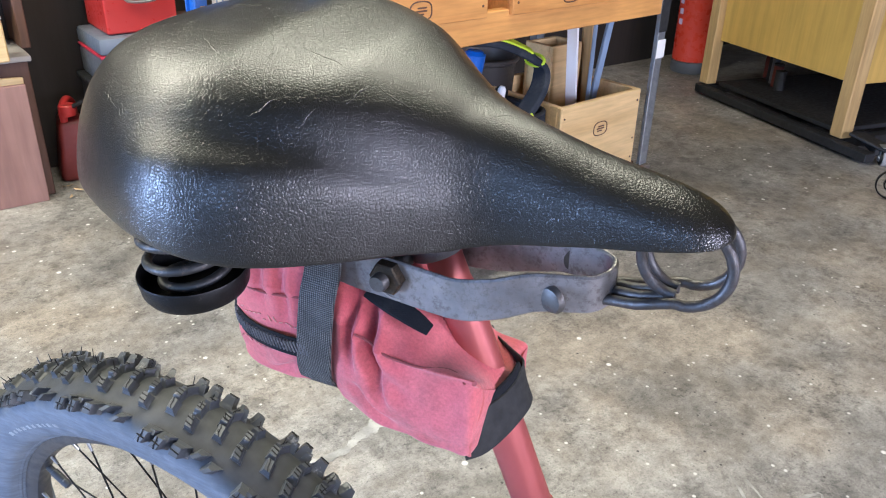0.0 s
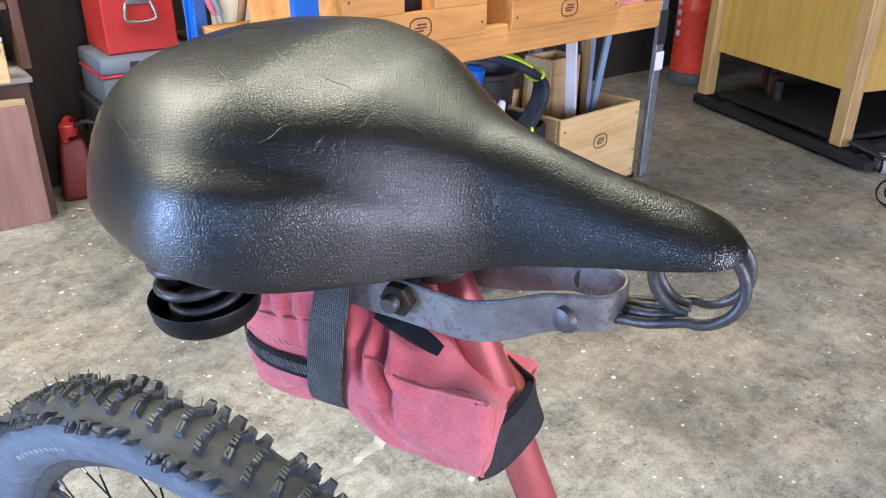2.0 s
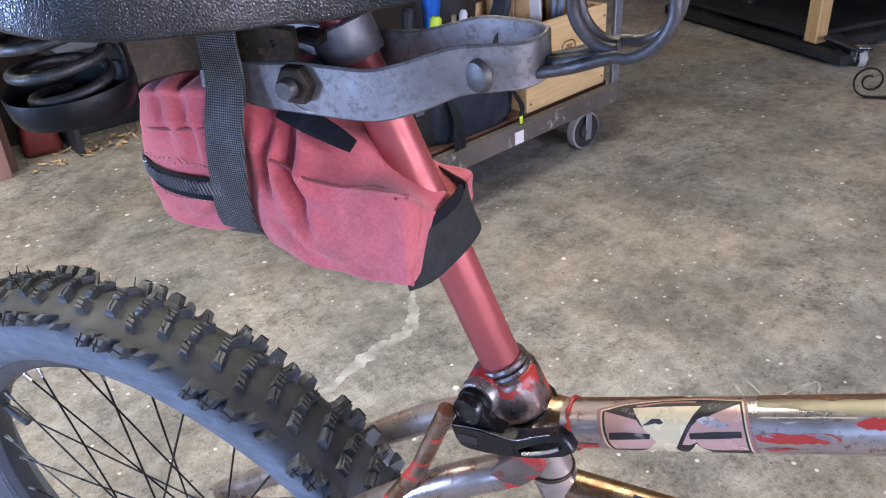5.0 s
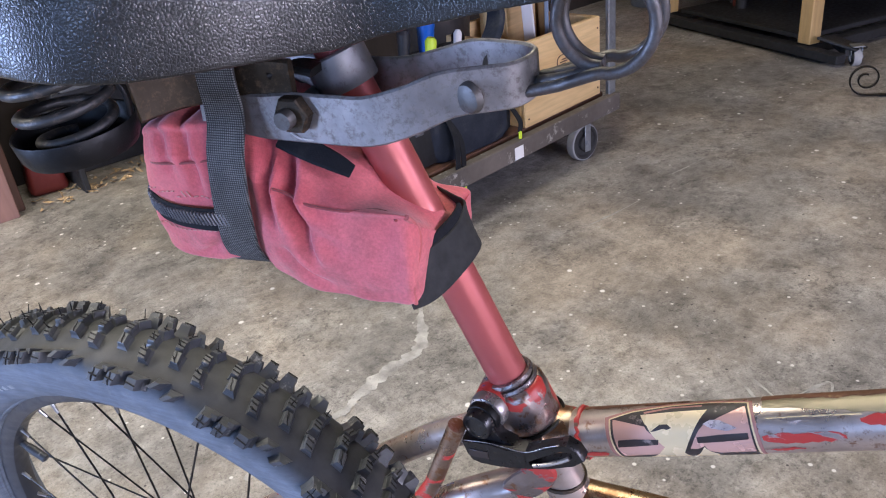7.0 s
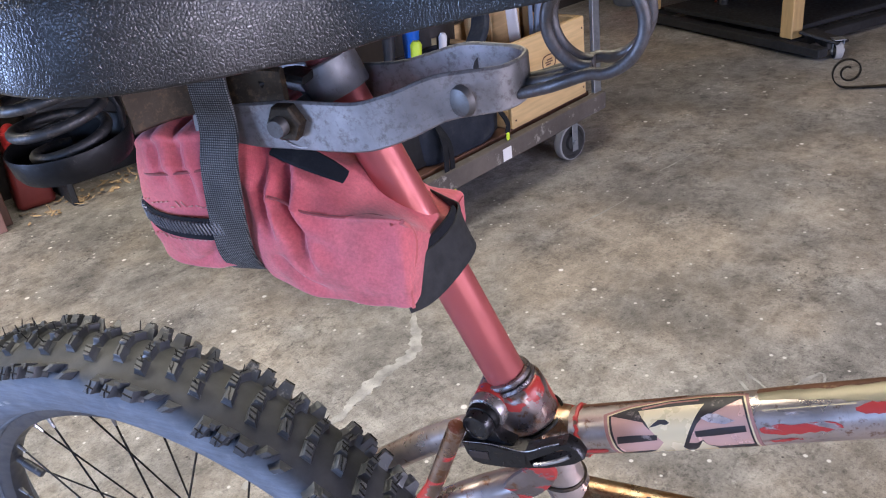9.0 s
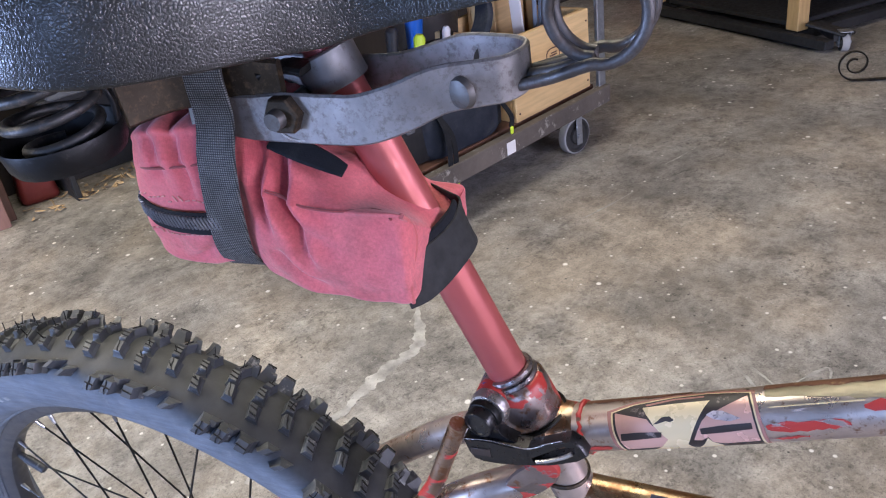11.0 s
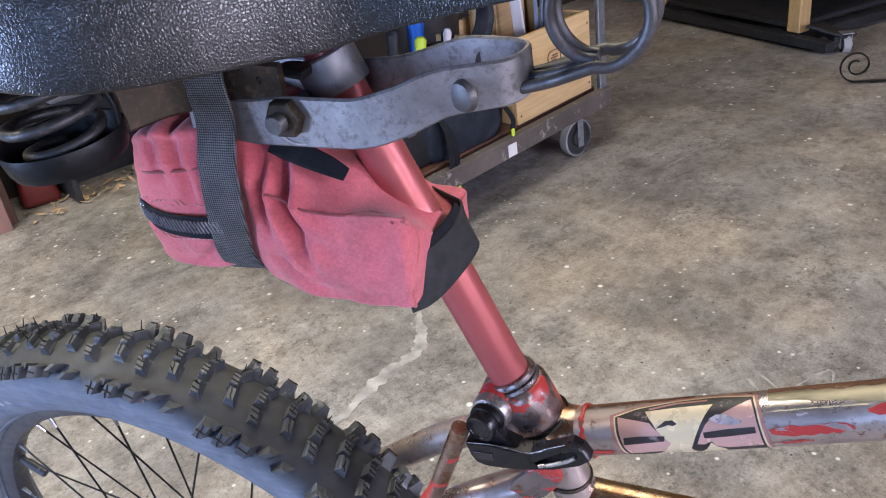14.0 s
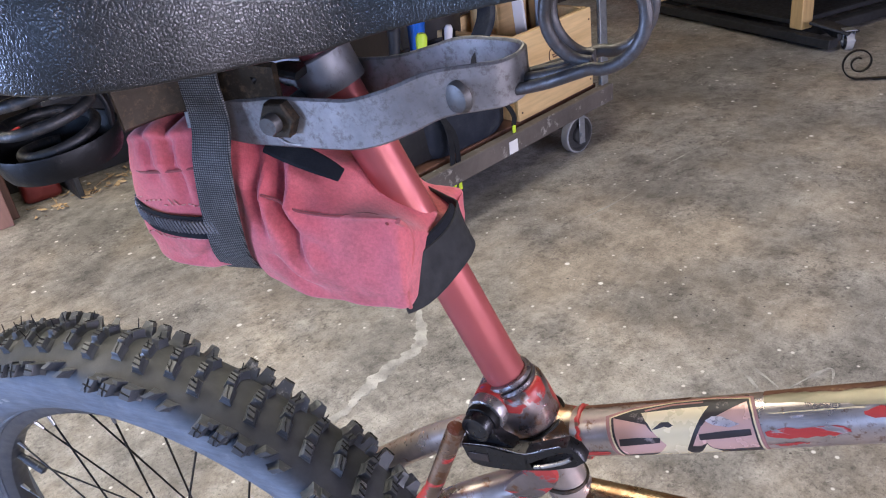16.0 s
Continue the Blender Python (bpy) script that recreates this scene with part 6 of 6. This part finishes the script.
FOLDS = [([(-0.2130, 0.862), (-0.2064, 0.843), (-0.2009, 0.8275), (-0.1974, 0.8124), (-0.1912, 0.7934), (-0.186, 0.782)], 0.0062, 0.0042),
         ([(-0.2160, 0.850), (-0.2130, 0.8326), (-0.2130, 0.815), (-0.2100, 0.800)], 0.0045, 0.0036),
         ([(-0.2060, 0.855), (-0.1930, 0.842), (-0.1780, 0.833), (-0.1650, 0.828)], 0.0040, 0.0040),
         ([(-0.1960, 0.812), (-0.1830, 0.800), (-0.1700, 0.795)], 0.0026, 0.0045),
         ([(-0.2080, 0.790), (-0.1950, 0.776), (-0.1800, 0.770)], 0.0022, 0.0042),
         ([(-0.2800, 0.862), (-0.2740, 0.846), (-0.2720, 0.830)], 0.0026, 0.0040),
         ([(-0.2620, 0.862), (-0.2590, 0.848), (-0.2560, 0.835), (-0.2580, 0.815)], 0.0030, 0.0036),
         ([(-0.2480, 0.795), (-0.2600, 0.782), (-0.2750, 0.776)], 0.0024, 0.0040)]


def wrinkle(p):
    """Folds that pull from the strap towards the lower corner, and slack in the cloth."""
    d = 0.0026 * noise.noise(Vector((p.x * 30, p.z * 34, p.y * 9))) + 0.0010 * noise.noise(Vector((p.x * 90, p.z * 80, p.y * 30)))
    for line, deep, wide in FOLDS:
        best, where, sign = 1.0, 0.0, 1.0
        for k, ((x0, z0), (x1, z1)) in enumerate(zip(line, line[1:])):
            ux, uz = x1 - x0, z1 - z0
            t = min(1.0, max(0.0, ((p.x - x0) * ux + (p.z - z0) * uz) / (ux * ux + uz * uz)))
            ex, ez = p.x - x0 - t * ux, p.z - z0 - t * uz
            e = math.hypot(ex, ez)
            if e < best:
                best, where, sign = e, (k + t) / (len(line) - 1), 1.0 if ux * ez - uz * ex > 0 else -1.0
        fade = math.sin(math.pi * min(1.0, 0.25 + 0.75 * where)) ** 0.7 if where > 0.3 else 0.75
        deep, wide = deep * 1.7, wide * 0.8
        d -= deep * fade * math.exp(-(best / wide) ** 2)
        d += 0.45 * deep * fade * math.exp(-((best - 2.1 * wide) / (1.3 * wide)) ** 2) * (1.0 if sign > 0 else 0.5)
    return d


fine = []
cols = [spline([(i, q[k], 0) for i, q in enumerate(SECT)], 7) for k in range(7)]
for i in range(len(cols[0])):
    fine.append([c[i].y for c in cols])
body = bmesh.new()
rings = []
for sec in fine:
    ring = section(sec, 7)
    cen = Vector((sec[0], 0, (sec[1] + sec[3]) / 2))
    out = []
    for p in ring:
        o = (p - cen)
        o.x = 0
        o = o.normalized() if o.length > 1e-5 else Vector((0, 0, 1))
        out.append(body.verts.new(p + o * wrinkle(p) - OFF))
    rings.append(out)
K = len(rings[0])
for a, b in zip(rings, rings[1:]):
    for k in range(K):
        body.faces.new((a[k], a[(k + 1) % K], b[(k + 1) % K], b[k]))
body.faces.new(rings[0])
body.faces.new(rings[-1])
sack = part("body", body, BAG, bag)
sub = sack.modifiers.new("soft", "SUBSURF")
sub.levels = sub.render_levels = 1
SEAM = fabric_material("dark_red_seam", (0.20, 0.03, 0.03), (0.30, 0.05, 0.05), (0.08, 0.03, 0.03))
PIPING = fabric_material("red_edge_binding", (0.46, 0.09, 0.085), (0.56, 0.14, 0.13), (0.2, 0.06, 0.05))


def skin(x, z, proud=0.0011):
    """A point on the near face of the bag at x and height z."""
    i = min(range(len(fine)), key=lambda k: abs(fine[k][0] - x))
    sec = list(fine[i])
    sec[0] = x
    best = min((p for p in section(sec, 10) if p.y < 0), key=lambda p: abs(p.z - z))
    cen = Vector((x, 0, (sec[1] + sec[3]) / 2))
    o = (best - cen).normalized()
    return best + o * (wrinkle(best) + proud)


def smoothed(pts, rounds=4):
    for _ in range(rounds):
        pts = [pts[0]] + [(a + b * 2 + c) / 4 for a, b, c in zip(pts, pts[1:], pts[2:])] + [pts[-1]]
    return pts


seam1 = [skin(-0.206 + 0.066 * t, between(-0.206 + 0.066 * t, [(-0.206, 0.8265), (-0.185, 0.819), (-0.165, 0.8165), (-0.14, 0.8105)])) for t in [k / 16 for k in range(17)]]
part("seam", tube([p - OFF for p in smoothed(seam1)], 0.0008, 6), SEAM, bag, "dark stitched seam")
seam2 = [skin(-0.303 + 0.062 * t, between(-0.303 + 0.062 * t, [(-0.303, 0.8330), (-0.28, 0.8375), (-0.24, 0.8415)])) for t in [k / 12 for k in range(13)]]
part("seam", tube([p - OFF for p in smoothed(seam2)], 0.0008, 6), SEAM, bag, "dark stitched seam")
edge = [skin(-0.1350 + 0.0015 * math.sin(math.pi * t), 0.814 - 0.050 * t, 0.0008) for t in [k / 12 for k in range(13)]]
part("edge_binding", tube([p - OFF for p in smoothed(edge, 8)], [0.0017] * 7 + [0.0012] * 6, 8), PIPING, bag)
THREAD = plain("pale_pink_thread", (0.52, 0.24, 0.22), 0.8)
stitch = bmesh.new()
for k in range(13):
    x = -0.296 + 0.0038 * k
    for z in (0.8195, 0.7975):
        a, b = skin(x, z + 0.0006 * math.sin(k), 0.0005), skin(x + 0.0022, z, 0.0005)
        tube([a - OFF, b - OFF], 0.0005, 5, bm=stitch)
part("stitching", stitch, THREAD, bag, "pale stitching")
path = [(-0.228, 0.032, 0.8990), (-0.228, 0.0, 0.9030), (-0.228, -0.033, 0.9010), (-0.228, -0.0415, 0.890), (-0.2290, -0.0430, 0.864), (-0.2305, -0.0495, 0.846), (-0.2325, -0.0530, 0.825), (-0.2350, -0.0535, 0.805), (-0.2375, -0.0515, 0.790),
        (-0.2390, -0.0460, 0.779), (-0.2395, -0.036, 0.772), (-0.238, 0.0, 0.769), (-0.236, 0.040, 0.771), (-0.234, 0.0510, 0.785), (-0.231, 0.0510, 0.825), (-0.229, 0.040, 0.862)]
strap = spline(path, 5, True)
STRAPCLOTH = webbing_material()
part("webbing_strap", ribbon([p - OFF for p in strap], Vector((1, 0, 0.05)), 0.0245, 0.0020, True), STRAPCLOTH, bag, "black webbing strap over the carriage bar")
zp = spline([(-0.240, -0.0520, 0.8065), (-0.256, -0.0530, 0.8060), (-0.274, -0.0525, 0.8065), (-0.288, -0.0500, 0.8085), (-0.2975, -0.0440, 0.8110), (-0.3030, -0.032, 0.8125), (-0.3045, 0.0, 0.8135), (-0.3030, 0.032, 0.8125),
             (-0.297, 0.044, 0.811)], 6)
part("zip_tape", ribbon([p - OFF for p in zp], Vector((0, 0, 1)), 0.0142, 0.0018), BLACKCLOTH, bag, "black zip tape")
teeth = bmesh.new()
run = 0.0
for a, b in zip(zp, zp[1:]):
    t = (b - a).normalized()
    nrm = Vector((t.y, -t.x, 0)).normalized()
    if nrm.dot(Vector((a.x + 0.25, a.y, 0))) < 0:
        nrm = -nrm
    while run < (b - a).length:
        p = a + t * run
        box(0.0012, 0.0030, 0.0082, tuple(p - OFF + nrm * 0.0014 + Vector((0, 0, 0.0016))), 0.0004, Matrix.Rotation(math.atan2(t.y, t.x), 4, "Z") @ Matrix.Rotation(0.30, 4, "Y"), teeth)
        run += 0.0024
    run -= (b - a).length
part("zip_teeth", teeth, ZIP, bag, smooth=False)
flap = spline([(-0.206, -0.031, 0.8510), (-0.192, -0.032, 0.8450), (-0.177, -0.032, 0.8385), (-0.168, -0.031, 0.8330)], 5)
part("strap_end", ribbon([p - OFF - Vector((0, 0, 0.002)) for p in flap], Vector((0.1, 0.75, 0.65)), [0.013 - 0.006 * (i / (len(flap) - 1)) ** 2 for i in range(len(flap))], 0.0032), BLACKCLOTH, bag, "black strap end under the clamp")
vz = [(-0.1400, -0.0470, 0.7715), (-0.1335, -0.0380, 0.7720), (-0.1275, -0.0240, 0.7735), (-0.1235, -0.0090, 0.7750), (-0.1225, 0.0040, 0.7765), (-0.1260, 0.0135, 0.7780), (-0.1360, 0.0200, 0.7790), (-0.150, 0.0300, 0.779), (-0.158, 0.040, 0.778)]
vz = spline(vz, 5)
HOOK = plain("stiff_grey_black_band", (0.016, 0.016, 0.015), 0.80, 0.0, 0.25, 50, 0.2)
part("hook_strap", ribbon([p - OFF for p in vz], [Vector((-0.35, 0.12, 1))] * len(vz), [0.0250 + 0.0015 * math.sin(i * 0.3) for i in range(len(vz))], 0.0016), HOOK, bag, "stiff black hook-and-loop strap round the post")
inner = [p + Vector((-0.003, 0.001, 0.0045)) for p in vz[1:24]]
part("loop_fleece", ribbon([p - OFF for p in inner], [Vector((-0.35, 0.12, 1))] * len(inner), 0.024, 0.0025), BLACKCLOTH, bag, "fuzzy black inner face")
